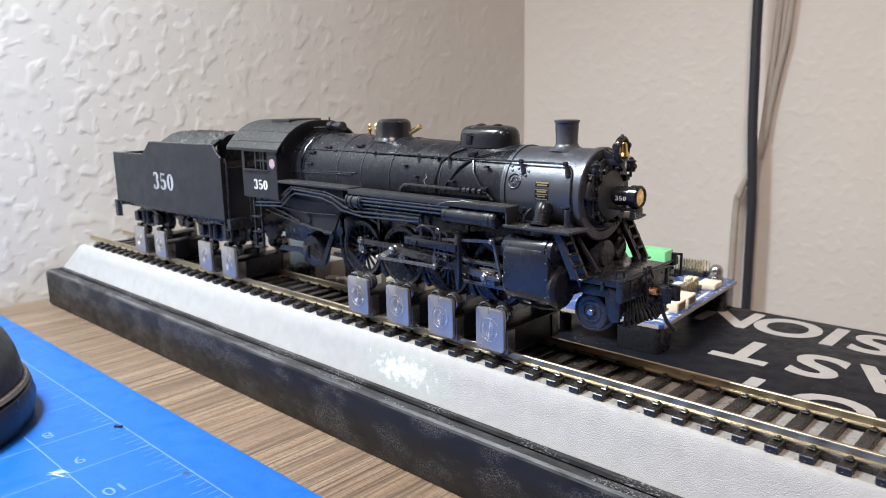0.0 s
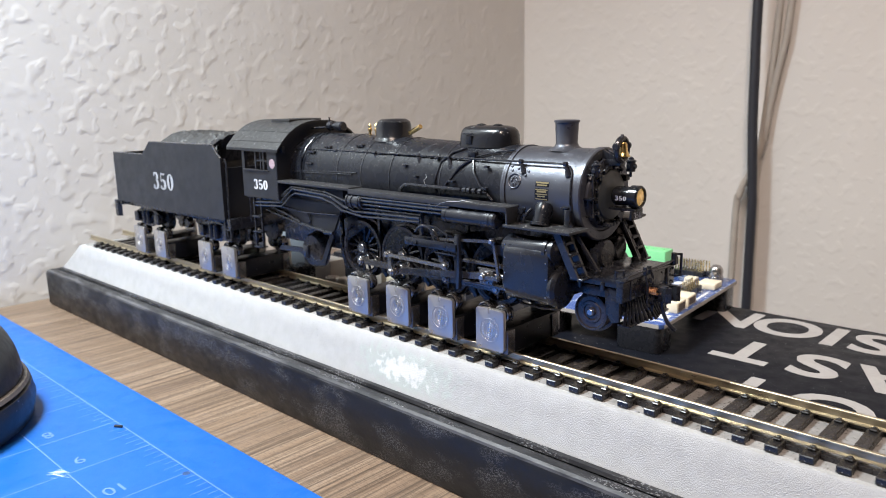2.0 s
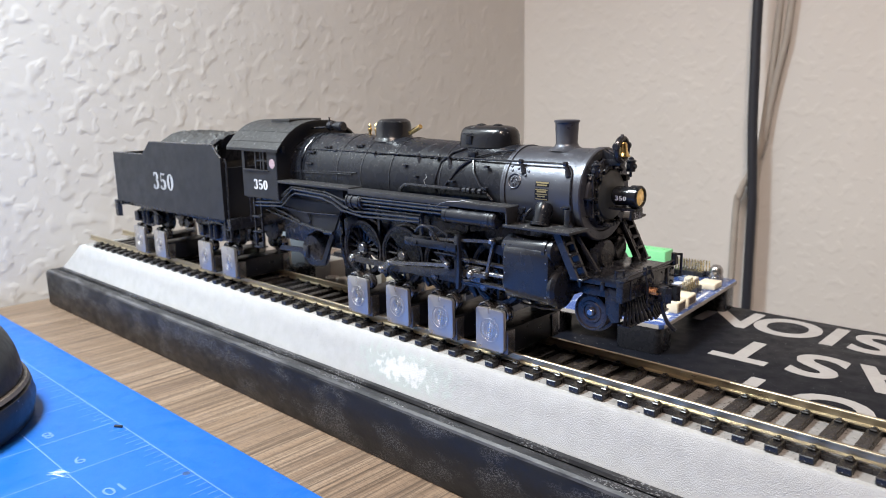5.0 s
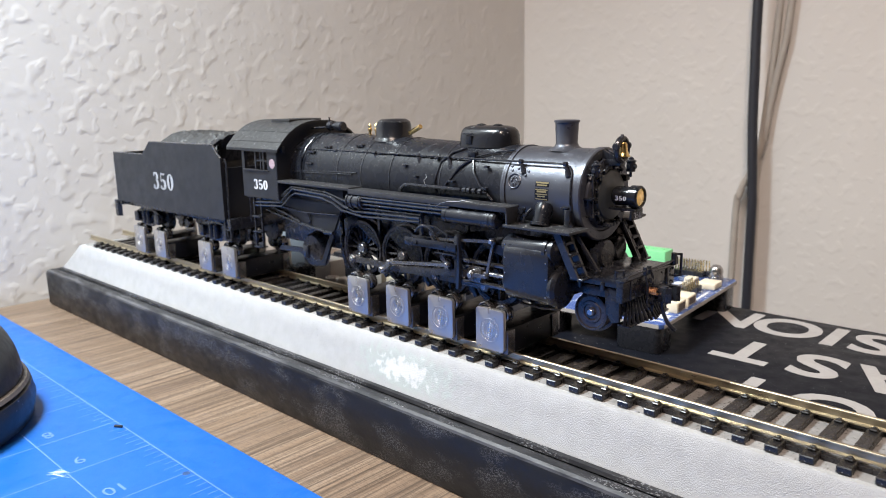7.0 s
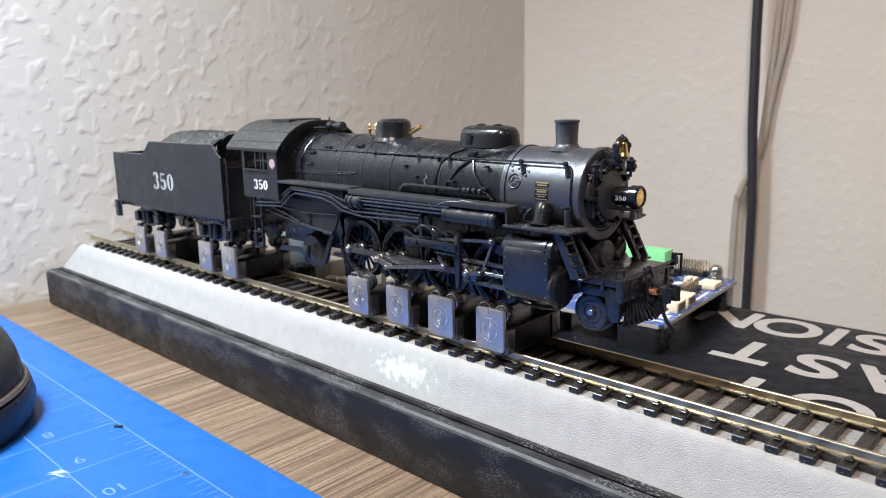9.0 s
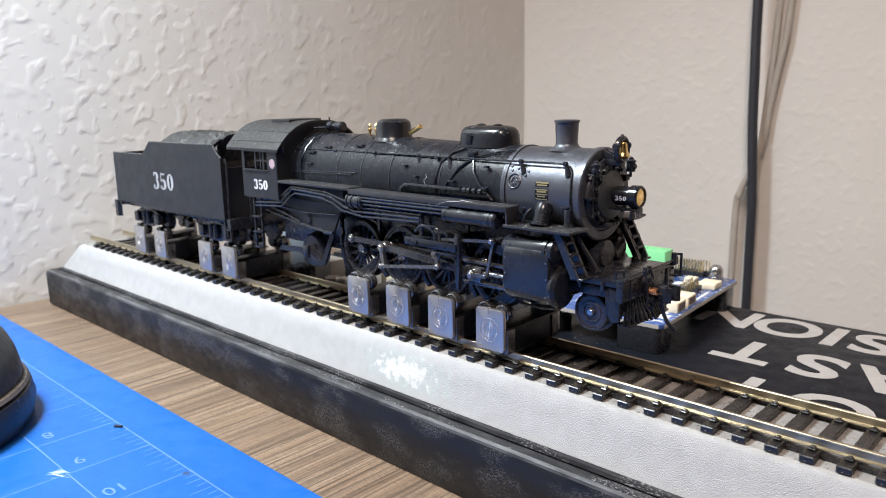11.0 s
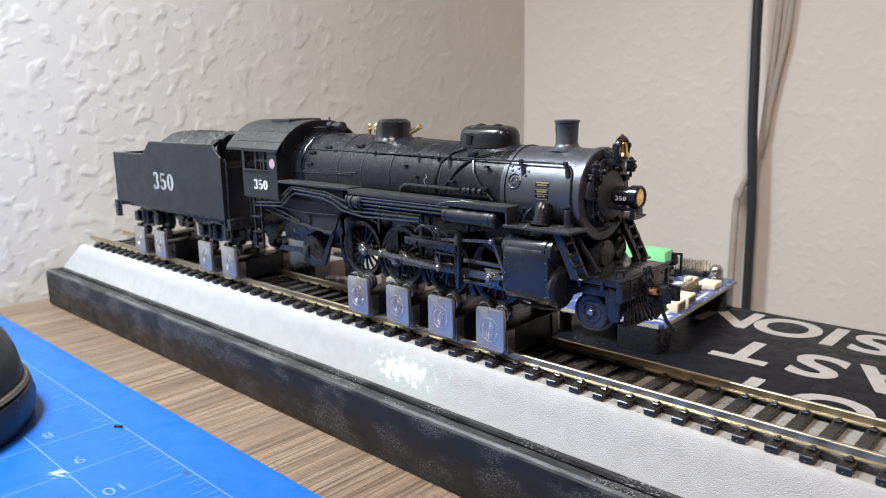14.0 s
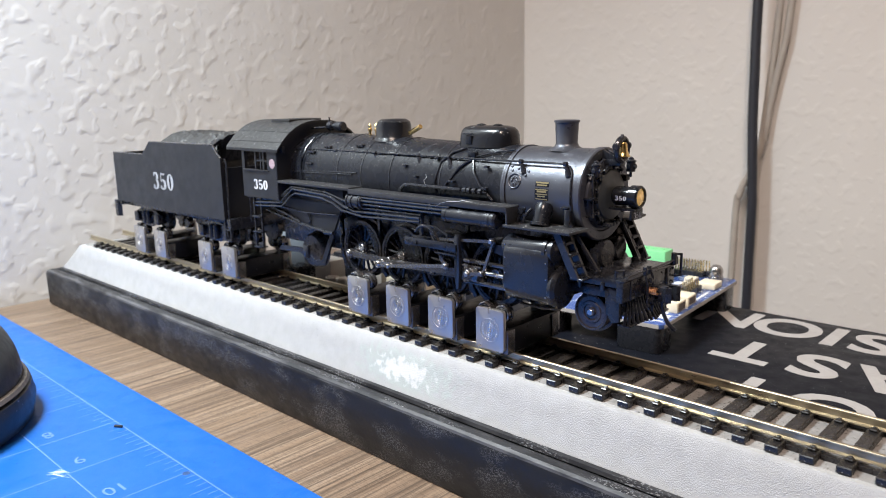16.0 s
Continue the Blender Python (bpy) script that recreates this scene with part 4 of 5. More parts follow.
    for pts, r in pp:
        part("air_pipe", tube(fresh(), pts, r), M_CYL, L)
    for z, y in ((39.6, -17.8), (38.7, -18.0), (37.6, -17.6)):
        part("cooling_pipe", tube(fresh(), [(-60, y, z), (-24, y, z + 0.3)], 0.4), M_CYL, L)
    bm = fresh()
    rod(bm, (-67.2, -16.6, 38.0), (-60, -16.6, 38.2), 2.3, n=24, bev=0.3)
    for x in (-66.6, -64.4, -61.4):
        rod(bm, (x, -16.6, 38.05), (x + 0.5, -16.6, 38.05), 2.55, n=24)
    part("power_reverse", bm, M_CYL, L, "small ribbed cylinder under the running board")
    bm = fresh()
    lathe(bm, (-26.9, -16.6, 37.75), (1, 0, 0), [(0, 0), (0.2, 1.8), (0.7, 2.25), (1.6, 2.25), (1.7, 2.4), (2.1, 2.4), (2.2, 2.25), (16.6, 2.25), (16.7, 2.4), (17.1, 2.4), (17.2, 2.25), (18.4, 2.25), (18.9, 1.8), (19.1, 0)], 28)
    part("air_tank", bm, M_CYL, L, "long black air reservoir under the running board")
    bm = fresh()
    lathe(bm, (2.6, -11.2, 42.6), (0.05, -0.45, -1), [(0, 1.2), (0.3, 1.9), (1.2, 2.3), (3, 2.2), (5.4, 2.2), (5.6, 2.7), (6.3, 2.7)], 24)
    part("steam_pipe", bm, M_BLACK, L)
    bm = fresh()
    for x in (-4.5, -2.6):
        tube(bm, [(x, -13.5, 37.3), (x + 0.6, -13.2, 39.5), (x + 1.8, -12.2, 41)], 0.4)
    box(bm, -4.6, -1.4, -13.6, -12.6, 39.0, 39.8, 0.2)
    rod(bm, (-3.2, -13.8, 40.4), (-3.2, -12.6, 40.4), 0.8, n=10)
    box(bm, 7.5, 9.8, -12.0, -9.8, 41.7, 42.1, 0.1)
    box(bm, 8.6, 10.4, -12.0, -10.2, 37.3, 41.6, 0.3)
    part("lubricator", bm, M_CYL, L)
    # frame, firebox sides, ashpan
    bm = fresh()
    box(bm, -118, 8, -6.2, 6.2, 18.5, 36, 0.4)
    part("main_frame", bm, M_DARK, L, "dark frame between the wheels")
    bm = fresh()
    slab(bm, [(-117, 31.5), (-102, 36), (-74, 35.4), (-79, 26.2), (-84, 26.0)], -14.2, -13.4)
    slab(bm, [(-117, 31.5), (-102, 36), (-74, 35.4), (-79, 26.2), (-84, 26.0)], 13.4, 14.2)
    box(bm, -103, -74, -13.6, 13.6, 33, 42)
    part("firebox", bm, M_TENDER, L, "slanted firebox side plates")
    bm = fresh()
    tube(bm, [(-116, -14.6, 30.5), (-98, -14.6, 27.6), (-79.5, -14.6, 25.9)], 0.5)
    tube(bm, [(-116, -14.8, 32.2), (-105, -14.8, 30.5), (-96, -14.8, 28.0)], 0.5)
    tube(bm, [(-115, -14.8, 33.0), (-93, -14.8, 31.6), (-76, -14.8, 32.4)], 0.24)
    tube(bm, [(-92, -14.6, 31.6), (-90.5, -14.6, 29.0), (-92, -14.6, 28)], 0.24)
    rod(bm, (-82, -15.4, 26.1), (-77.5, -15.4, 26.4), 0.7, n=10)
    part("brake_rigging", bm, M_DARK, L)
    # trailing truck
    tt = fresh()
    slab(tt, [(-114, 15.8), (-112, 17.6), (-101, 18.2), (-92, 14.6), (-88.9, 15.2), (-83, 26), (-81.0, 26), (-87.4, 13.8), (-92, 12.8), (-101, 16.4)], -12.0, -11.2)
    box(tt, -98.6, -95.8, -12.6, -11.2, 15, 19.4, 0.4)
    part("trailing_truck", tt, M_CYL, L)
    for y, s in ((-8.2, 1), (8.2, -1)):
        part("trailing_wheel", lathe(fresh(), (-97.2, y - 1.5, 17.2), (0, 1, 0), [(0, 0.9), (0, 5.2), (0.4, 5.6), (1.0, 6.0), (2.6, 6.1), (3.0, 6.5), (3.2, 0.9)], 36), M_TYRE, L)
    # cab steps and drawbar gear
    bm = fresh()
    for x in (-119.5, -115.2):
        box(bm, x - 0.3, x + 0.3, -17.6, -16.8, 17, 35.5, 0.1)
    for z in (17, 22.5, 28):
        box(bm, -119.8, -114.9, -18.4, -15.8, z, z + 0.5, 0.1)
    tube(bm, [(-121.6, -17.6, 34.8), (-121.6, -17.6, 26)], 0.3)
    part("cab_steps", bm, M_DARK, L)

    # cylinders and valve chests
    for s in (-1, 1):
        yc = s * 13.4
        bm = fresh()
        slab(bm, [(yc - 1.9, 33.2)] + [(yc - 1.9 - 3.0 * math.sin(radians(a)), 30.2 + 3.0 * math.cos(radians(a))) for a in (20, 40, 60, 80, 90)] + [(yc - 4.9, 22)] + [(yc - 4.9 * math.cos(radians(a)), 22.0 - 4.6 * math.sin(radians(a))) for a in range(15, 180, 15)] + [(yc + 4.9, 22)] + [(yc + 1.9 + 3.0 * math.sin(radians(a)), 30.2 + 3.0 * math.cos(radians(a))) for a in (90, 80, 60, 40, 20)] + [(yc + 1.9, 33.2)], -5.2, 8.6, "yz", 0.3)
        c = part("cylinder", bm, M_CYL, L, "large black cylinder block with end covers")
        part("cylinder_cover", lathe(fresh(), (8.5, yc, 22.3), (1, 0, 0), [(0, 5.3), (1.0, 5.4), (1.4, 5.1), (1.9, 4.6), (2.3, 2.0), (2.4, 0)], 40), M_DARK, c)
        part("cylinder_cover", lathe(fresh(), (-5.2, yc, 22.3), (-1, 0, 0), [(0, 4.4), (0.8, 4.2), (1.0, 1.0)], 32), M_DARK, c)
        part("valve_chest", lathe(fresh(), (-6.8, yc - s * -1.4, 31.6), (1, 0, 0), [(0, 1.2), (0, 2.2), (1.2, 3.0), (13.2, 3.0), (13.3, 3.4), (14.2, 3.4), (14.3, 3.0), (15.0, 3.0), (15.1, 3.4), (16.0, 3.4), (16.2, 2.8), (16.8, 1.0)], 32), M_CYL, c)
        rv = fresh()
        rivets(rv, [(x, yc + s * 4.9, z) for x in (-4.6, 8.0) for z in (20.5, 25, 29, 32.4)], 0.25, (0, s, 0))
        part("bolt_band", rv, M_PIN, c, kind="stuff")
        part("cylinder_drain", tube(fresh(), [(-3, yc, 17.6), (-3, yc, 16.2), (3, yc, 16.0), (9, yc, 16.6)], 0.35), M_DARK, c)
    bm = fresh()
    box(bm, -4.5, 8, -8, 8, 24, 38, 0.5)
    part("saddle", bm, M_DARK, L)
    # guide bars and yoke
    for s in (-1, 1):
        y = s * 13.4
        for z in (25.0, 19.2):
            part("guide_bar", box(fresh(), -22.5, -5.4, y - 0.8, y + 0.8, z - 0.45, z + 0.45, 0.1), M_ROD, L)
        part("guide_yoke", slab(fresh(), [(-22.6, 17.4), (-21.5, 17.4), (-21.3, 22), (-21.3, 31.4), (-21.6, 32.2), (-22.2, 32.6), (-22.8, 32.2), (-23.1, 31.4), (-23.0, 22)], y - 3.9, y - 2.6, "xz", 0.2) if s < 0 else slab(fresh(), [(-22.9, 17.4), (-21.5, 17.4), (-21.2, 31), (-23.6, 31)], y + 2.6, y + 3.9), M_CYL, L)
    part("guide_yoke", box(fresh(), -23.4, -21.4, -16.6, 16.6, 30.6, 32.2, 0.2), M_BLACK, L)
    # link frame
    bm = fresh()
    for z0, z1, x0, x1 in ((27.8, 30.0, -41.8, -22), (26.6, 27.0, -30, -22)):
        box(bm, x0, x1, -17.9, -17.3, z0, z1, 0.1)
        box(bm, x0, x1, -14.6, -14.0, z0, z1, 0.1)
    tube(bm, [(-36.2, -16, 31), (-36.2, -16, 37.5)], 0.5)
    tube(bm, [(-36, -15.8, 33.8), (-31, -15.8, 33.4), (-27, -15.8, 31.6), (-26.4, -15.8, 29)], 0.4)
    tube(bm, arc((-34.0, -17.4, 29.6), 4.2, 150, 20, 10), 0.4)
    for x in (-40.5, -37.0, -26.0):
        rod(bm, (x, -18.2, 28.9), (x, -17.8, 28.9), 0.45, n=10)
    part("link_frame", bm, M_CYL, L, "black frame that carries the expansion link")
    part("radius_rod", link_bar(fresh(), (-30, 30.2), (-10.8, 31.9), 0.5, 0.95, 0.4, -16.2, -15.5), M_ROD, L)
    part("radius_rod_pin", rod(fresh(), (-10.8, -16.9, 31.9), (-10.8, -14.8, 31.9), 0.6, n=12, bev=0.1), M_PIN, L)
    part("valve_crosshead", slab(fresh(), [(-15.6, 31.4), (-14.6, 31.9), (-13.0, 31.7), (-11.8, 30.9), (-10.2, 30.4), (-6.4, 31.4), (-6.4, 27.6), (-9.6, 28.2), (-11.6, 28.4), (-13.2, 29.6), (-15.2, 29.8)], -14.4, -12.4, "xz", 0.3), M_CYL, L, "curved valve stem guide")

    # driving wheels
    def wheel_mesh(s):
        """A spoked wheel round the origin, crank straight up; s: -1 near side, 1 far side."""
        y0, y1 = (s * 7.3, s * 9.6)
        bm = lathe(fresh(), (0, min(y0, y1), AXLE_Z), (0, 1, 0), [(0, 7.5), (0, 8.4), (2.3, 8.4), (2.3, 7.5), (0, 7.5)], 44, ring=True)
        rod(bm, (0, s * 7.3, AXLE_Z), (0, s * 9.9, AXLE_Z), 2.3, n=24, bev=0.25)
        rod(bm, (0, s * 7.6, AXLE_Z + CRANK), (0, s * 9.9, AXLE_Z + CRANK), 1.7, n=18, bev=0.2)
        box(bm, -1.6, 1.6, min(s * 7.6, s * 9.6), max(s * 7.6, s * 9.6), AXLE_Z, AXLE_Z + CRANK)
        return bm

    for i, x in enumerate(AXLES):
        for s in (-1, 1):
            at = (0, 0, AXLE_Z)
            bm = wheel_mesh(s)
            bmesh.ops.translate(bm, verts=bm.verts, vec=(x, 0, 0))
            c = (x, 0, AXLE_Z)
            w = part("driving_wheel", bm, M_WHEEL, L, "black spoked driving wheel with counterweight", at=c)
            for k in range(16):
                a = 2 * math.pi * (k + 0.5) / 16
                d, m = Vector((math.cos(a), 0, math.sin(a))), Vector((x, s * 8.7, AXLE_Z))
                part("spoke", rod(fresh(), m + d * 1.8, m + d * 7.8, 0.52, 0.40, n=6), M_WHEEL, w, at=c)
            tb = lathe(fresh(), (x, min(s * 6.6, s * 9.8), AXLE_Z), (0, 1, 0),
                       [(0, 8.2), (0, 9.0), (2.5, 9.05), (2.7, 9.7), (3.2, 9.7), (3.2, 8.2), (0, 8.2)] if s < 0 else [(0, 8.2), (0, 9.7), (0.5, 9.7), (0.7, 9.05), (3.2, 9.0), (3.2, 8.2), (0, 8.2)], 64, ring=True)
            part("tyre", tb, M_TYRE, w, "darkened metal tyre", at=c)
            half = 78 if i == 1 else 48
            inner = 1.6 if i == 1 else 4.6
            out = [(x + 7.7 * math.sin(radians(180 + a)), AXLE_Z + 7.7 * math.cos(radians(180 + a))) for a in range(-half, half + 1, 6)]
            q = [(x + 7.7 * math.sin(radians(180 + half)), AXLE_Z - inner), (x - 7.7 * math.sin(radians(180 + half)), AXLE_Z - inner)]
            part("counterweight", slab(fresh(), out + ([q[0], q[1]] if i == 1 else []), s * 8.0, s * 9.7, "xz", 0.12), M_WHEEL, w, at=c)
            part("axle_end", rod(fresh(), (x, s * 9.6, AXLE_Z), (x, s * 10.3, AXLE_Z), 1.45, n=22, bev=0.15), M_PIN, w, "bright axle end", at=c)
            tip = 17.2 if i == 1 else 13.1
            part("crank_pin", rod(fresh(), (x, s * 9.6, AXLE_Z + CRANK), (x, s * tip, AXLE_Z + CRANK), 0.85, n=14, bev=0.15), M_PIN, w, at=c)
            if i == 1 and s < 0:
                e = (x + 2.4 * math.sin(radians(-115)), AXLE_Z + 2.4 * math.cos(radians(-115)))
                bm = link_bar(fresh(), (x, AXLE_Z + CRANK), e, 1.3, 1.0, 0.75, -16.6, -15.8)
                part("eccentric_crank", bm, M_PIN, w, "bright eccentric crank", at=c)
                part("eccentric_pin", rod(fresh(), (e[0], -17.9, e[1]), (e[0], -16.2, e[1]), 0.7, n=12, bev=0.12), M_PIN, w, at=c)
            MOVING["wheel", i, s] = w
    for x in AXLES:
        bm = fresh()
        out = [(x + 10.1 * math.cos(radians(a)), AXLE_Z + 10.1 * math.sin(radians(a))) for a in range(165, 226, 10)] + [(x + 11.5 * math.cos(radians(a)), AXLE_Z + 11.5 * math.sin(radians(a))) for a in range(225, 164, -10)]
        slab(bm, out, -9.6, -7.4, "xz", 0.15)
        slab(bm, [(x - 11.8, 34.0), (x - 10.8, 34.0), (x - 10.6, 22.0), (x - 9.6, 14.4), (x - 10.6, 14.2), (x - 11.8, 21.6)], -8.9, -8.0, "xz", 0.1)
        part("brake_shoe", bm, M_DARK, L, "curved brake shoe on its hanger")
    # rods
    for s in (-1, 1):
        bm = fresh()
        for a, b in zip(AXLES, AXLES[1:]):
            link_bar(bm, (a, AXLE_Z), (b, AXLE_Z), 1.5, 1.5, 0.85, s * 11.3, s * 12.3)
        for a in AXLES:
            rod(bm, (a, s * 10.9, AXLE_Z), (a, s * 12.7, AXLE_Z), 1.45, n=20, bev=0.15)
        MOVING["side_rod", s] = part("side_rod", bm, M_ROD, L, "gunmetal coupling rod", at=(AXLES[1], 0, AXLE_Z))
    rods = [("main_rod", link_bar(fresh(), (0, 0), (35.9, 0), 1.8, 1.3, 0.9, -15.0, -13.7), "gunmetal main rod"),
            ("eccentric_rod", link_bar(fresh(), (0, 0), (23.6, 0), 0.9, 0.9, 0.45, -17.7, -17.0), "bright slim eccentric rod"),
            ("union_link", link_bar(fresh(), (0, 0), (5.0, 0), 0.7, 0.7, 0.5, -16.4, -15.7), "bright short union link"),
            ("combination_lever", link_bar(fresh(), (0, 0), (0, -9.8), 0.7, 0.7, 0.38, -15.6, -14.9), "slim combination lever")]
    for n, bm, lab in rods:
        if n == "main_rod":
            for x in (0, 35.9):
                rod(bm, (x, -15.3, 0), (x, -13.4, 0), 1.3, n=18, bev=0.15)
        if n == "eccentric_rod":
            for x in (0, 23.6):
                rod(bm, (x, -18.1, 0), (x, -16.8, 0), 0.7, n=14, bev=0.12)
        if n == "union_link":
            rod(bm, (5.0, -16.7, 0), (5.0, -14.9, 0), 0.55, n=12, bev=0.1)
        MOVING[n] = part(n, bm, M_PIN if n in ("eccentric_rod",) else M_ROD, L, lab, at=(0, 0, 0))
    # expansion link: slotted curved bar about its pivot
    bm = fresh()
    for dx in (-0.75, 0.75):
        tube(bm, [(dx - 0.3, -16.4, 3.7), (dx - 0.1, -16.4, 2), (dx, -16.4, 0), (dx - 0.1, -16.4, -3), (dx - 0.4, -16.4, -4.4)], 0.3, 6)
    for z in (3.6, -4.3):
        rod(bm, (-0.4, -16.7, z), (-0.4, -16.1, z), 0.85, n=16, bev=0.12)
    link_bar(bm, (-0.4, -4.2), (0, -6.5), 0.8, 0.8, 0.6, -16.9, -16.2)
    rod(bm, (0, -17.8, 0), (0, -15.6, 0), 0.55, n=12)
    MOVING["link"] = part("expansion_link", bm, M_ROD, L, "slotted expansion link", at=(0, 0, 0))
    bm = fresh()
    box(bm, -2.6, 2.2, -14.6, -12.0, -2.4, 1.6, 0.3)
    box(bm, -3.4, 3.0, -14.3, -12.4, 1.4, 2.0, 0.2)
    rod(bm, (0, -16.6, 0), (0, -14.2, 0), 1.25, n=18, bev=0.2)
    ch = part("crosshead", bm, M_ROD, L, "bright crosshead on the guide bars", at=(0, 0, 0))
    bm = fresh()
    for k in range(4):
        rod(bm, (-2 + 1.3 * k, -14.8, -1.8), (-2 + 1.3 * k, -14.5, -1.8), 0.22, n=8)
    rod(bm, (0, -17.0, 0), (0, -16.4, 0), 0.75, n=12, bev=0.1)
    part("pin", bm, M_PIN, ch, at=(0, 0, 0))
    part("piston_rod", rod(fresh(), (2, -13.4, 0.3), (13, -13.4, 0.3), 0.6, n=12), M_PIN, ch, at=(0, 0, 0))
    MOVING["crosshead"] = ch

    # front end: deck, bumper, ladders, pilot, coupler
    bm = fresh()
    box(bm, 8.5, 25.0, -12.5, 12.5, 24.4, 26.2, 0.15)
    for x in (14.0, 20.4):
        box(bm, x - 0.5, x + 0.5, -12.9, -12.3, 23.2, 25.4, 0.1)
    rivets(bm, [(x, -12.5, 24.8) for x in (10.5, 12, 16, 18, 22, 23.6)], 0.22, (0, -1, 0))
    part("pilot_deck", bm, M_CYL, L, "dusty black front deck")
    bm = fresh()
    box(bm, 24.2, 26.0, -12.9, 12.9, 21.0, 26.7, 0.2)
    box(bm, 24.0, 26.4, -13.0, 13.0, 26.0, 26.5, 0.12)
    for y in (-9.0, 9.0):
        box(bm, 25.8, 26.3, y - 0.6, y + 0.6, 21.2, 26.0, 0.1)
    rivets(bm, [(26.0, y, z) for y in (-12, -10.6, -6, 6, 10.6, 12) for z in (21.8, 25.2)], 0.28, (1, 0, 0))
    part("bumper_beam", bm, M_CYL, L, "black pilot beam across the front")
    bm = fresh()
    box(bm, 10, 23, -11.6, 11.6, 21.4, 23.9, 0.2)
    for y in (-11.4, 11.4):
        slab(bm, [(20.6, 24.0), (24.6, 24.0), (24.6, 16.0), (22.6, 15.4), (21.0, 18.0)], y - 0.5, y + 0.5, "xz", 0.15)
    part("pilot_frame", bm, M_DARK, L)
    bm = fresh()
    rod(bm, (10.6, 0, 29.2), (14.2, 0, 29.2), 3.6, n=28, bev=0.4)
    box(bm, 9.0, 13.6, -4.2, 4.2, 25.5, 30.0, 0.4)
    rod(bm, (10.6, 7.8, 29.4), (13.4, 7.8, 29.4), 3.0, n=24, bev=0.4)
    part("deck_equipment", bm, M_DARK, L, "dark rounded housings behind the deck")
    for s in (-1, 1):
        bm = fresh()
        ya, yb = s * 16.6, s * 12.9
        for y in (ya, yb):
            slab(bm, [(8.8, 36.8), (10.9, 36.8), (16.4, 26.2), (14.3, 26.2)], y - 0.4, y + 0.4)
        for k in range(1, 4):
            u = k / 4
            x, z = 9.85 + 5.5 * u, 36.8 - 10.6 * u
            box(bm, x - 1.4, x + 1.4, min(ya, yb), max(ya, yb), z - 0.35, z + 0.35, 0.08, 1)
        box(bm, 13.8, 17.4, min(s * 12.4, ya), max(s * 12.4, ya), 25.7, 26.2, 0.08, 1)
        part("ladder", bm, M_CYL, L, "sloping black front step ladder")
        bm = tube(fresh(), [(9.8, s * 11.4, 38.4), (17.4, s * 9.4, 26.4)], 0.62)
        rod(bm, (16.8, s * 9.4, 26.1), (16.8, s * 9.4, 27.2), 1.1, n=12, bev=0.2)
        part("smokebox_brace", bm, M_CYL, L)
    bm = fresh()
    tube(bm, [(26.3, -12.4, 26.2), (26.3, -11.8, 26.8), (26.3, -6, 26.9), (26.5, 0, 26.9), (26.3, 9, 26.9), (26.3, 12.6, 26.9)], 0.26)
    tube(bm, [(23.0, -11.8, 25.6), (23.0, -11.8, 27.6), (23.2, -8.4, 27.4), (23.2, -8.4, 25.6)], 0.28)
    tube(bm, [(25.8, 12.8, 22.4), (26.6, 14.4, 22.4), (26.6, 14.4, 27.9), (25.4, 12.6, 28.2)], 0.3)
    tube(bm, [(26.5, -1.6, 26.9), (27.4, -1.9, 25.2), (28.0, -2.4, 20.4), (27.8, -2.6, 16.8)], 0.34)
    tube(bm, [(26.2, -3.6, 26.6), (27.0, -3.8, 23.6), (27.4, -4.2, 18.0)], 0.3)
    for y in (-3.6, -1.6, 12.2):
        rod(bm, (26.2, y, 25.7), (26.2, y, 27.7), 0.55, n=10, bev=0.12)
    rod(bm, (26.2, 11.2, 25.7), (26.2, 11.2, 28.8), 0.75, n=10, bev=0.15)
    rod(bm, (27.4, -3.0, 19.4), (28.4, -3.0, 19.4), 0.7, n=10, bev=0.1)
    rod(bm, (26.8, -2.8, 24.4), (27.8, -2.8, 24.4), 0.6, n=10, bev=0.1)
    bmesh.ops.translate(bm, verts=bm.verts, vec=(0.4, 0, 0.6))
    part("uncoupling_lever", bm, M_CYL, L, "thin bent uncoupling lever and hoses")
    pc = fresh()
    box(pc, 23.0, 26.4, -10.0, 10.0, 14.4, 15.0, 0.2)
    box(pc, 22.5, 24, -12, 12, 20.4, 21.4, 0.1)
    pilot = part("pilot", pc, M_DARK, L, "black slatted pilot under the beam")
    for k in range(-7, 8):
        y = k * 1.55
        part("slat", tube(fresh(), [(24.4, y * 0.8, 21.0), (25.2, y * 0.85, 18.6), (28.2 - 0.28 * abs(y), y * 0.95, 14.8)], 0.40, 6), M_BLACK, pilot)
    bm = fresh()
    box(bm, 25.4, 29.2, -1.5, 1.5, 20.6, 23.0, 0.4)
    slab(bm, [(28.4, -1.9), (31.4, -2.5), (32.6, -1.7), (32.2, -0.9), (30.6, -1.1), (29.9, -0.2), (30.2, 0.9), (31.2, 1.3), (32.6, 0.9), (33.2, 1.8), (31.8, 2.7), (28.4, 2.1)], 19.8, 23.6, "xy", 0.25)
    rod(bm, (31.4, -1.8, 19.6), (31.4, -1.8, 24.0), 0.45, n=10)
    cp = part("coupler", bm, M_DARK, L, "black knuckle coupler with copper spring")
    bm = fresh()
    tube(bm, [(26.6 + 2.9 * k / 48, -2.5 + 0.75 * math.cos(2 * math.pi * k / 8), 22.4 + 0.75 * math.sin(2 * math.pi * k / 8)) for k in range(49)], 0.22, 6)
    part("spring", bm, M_COPPER, cp, "small copper spring")
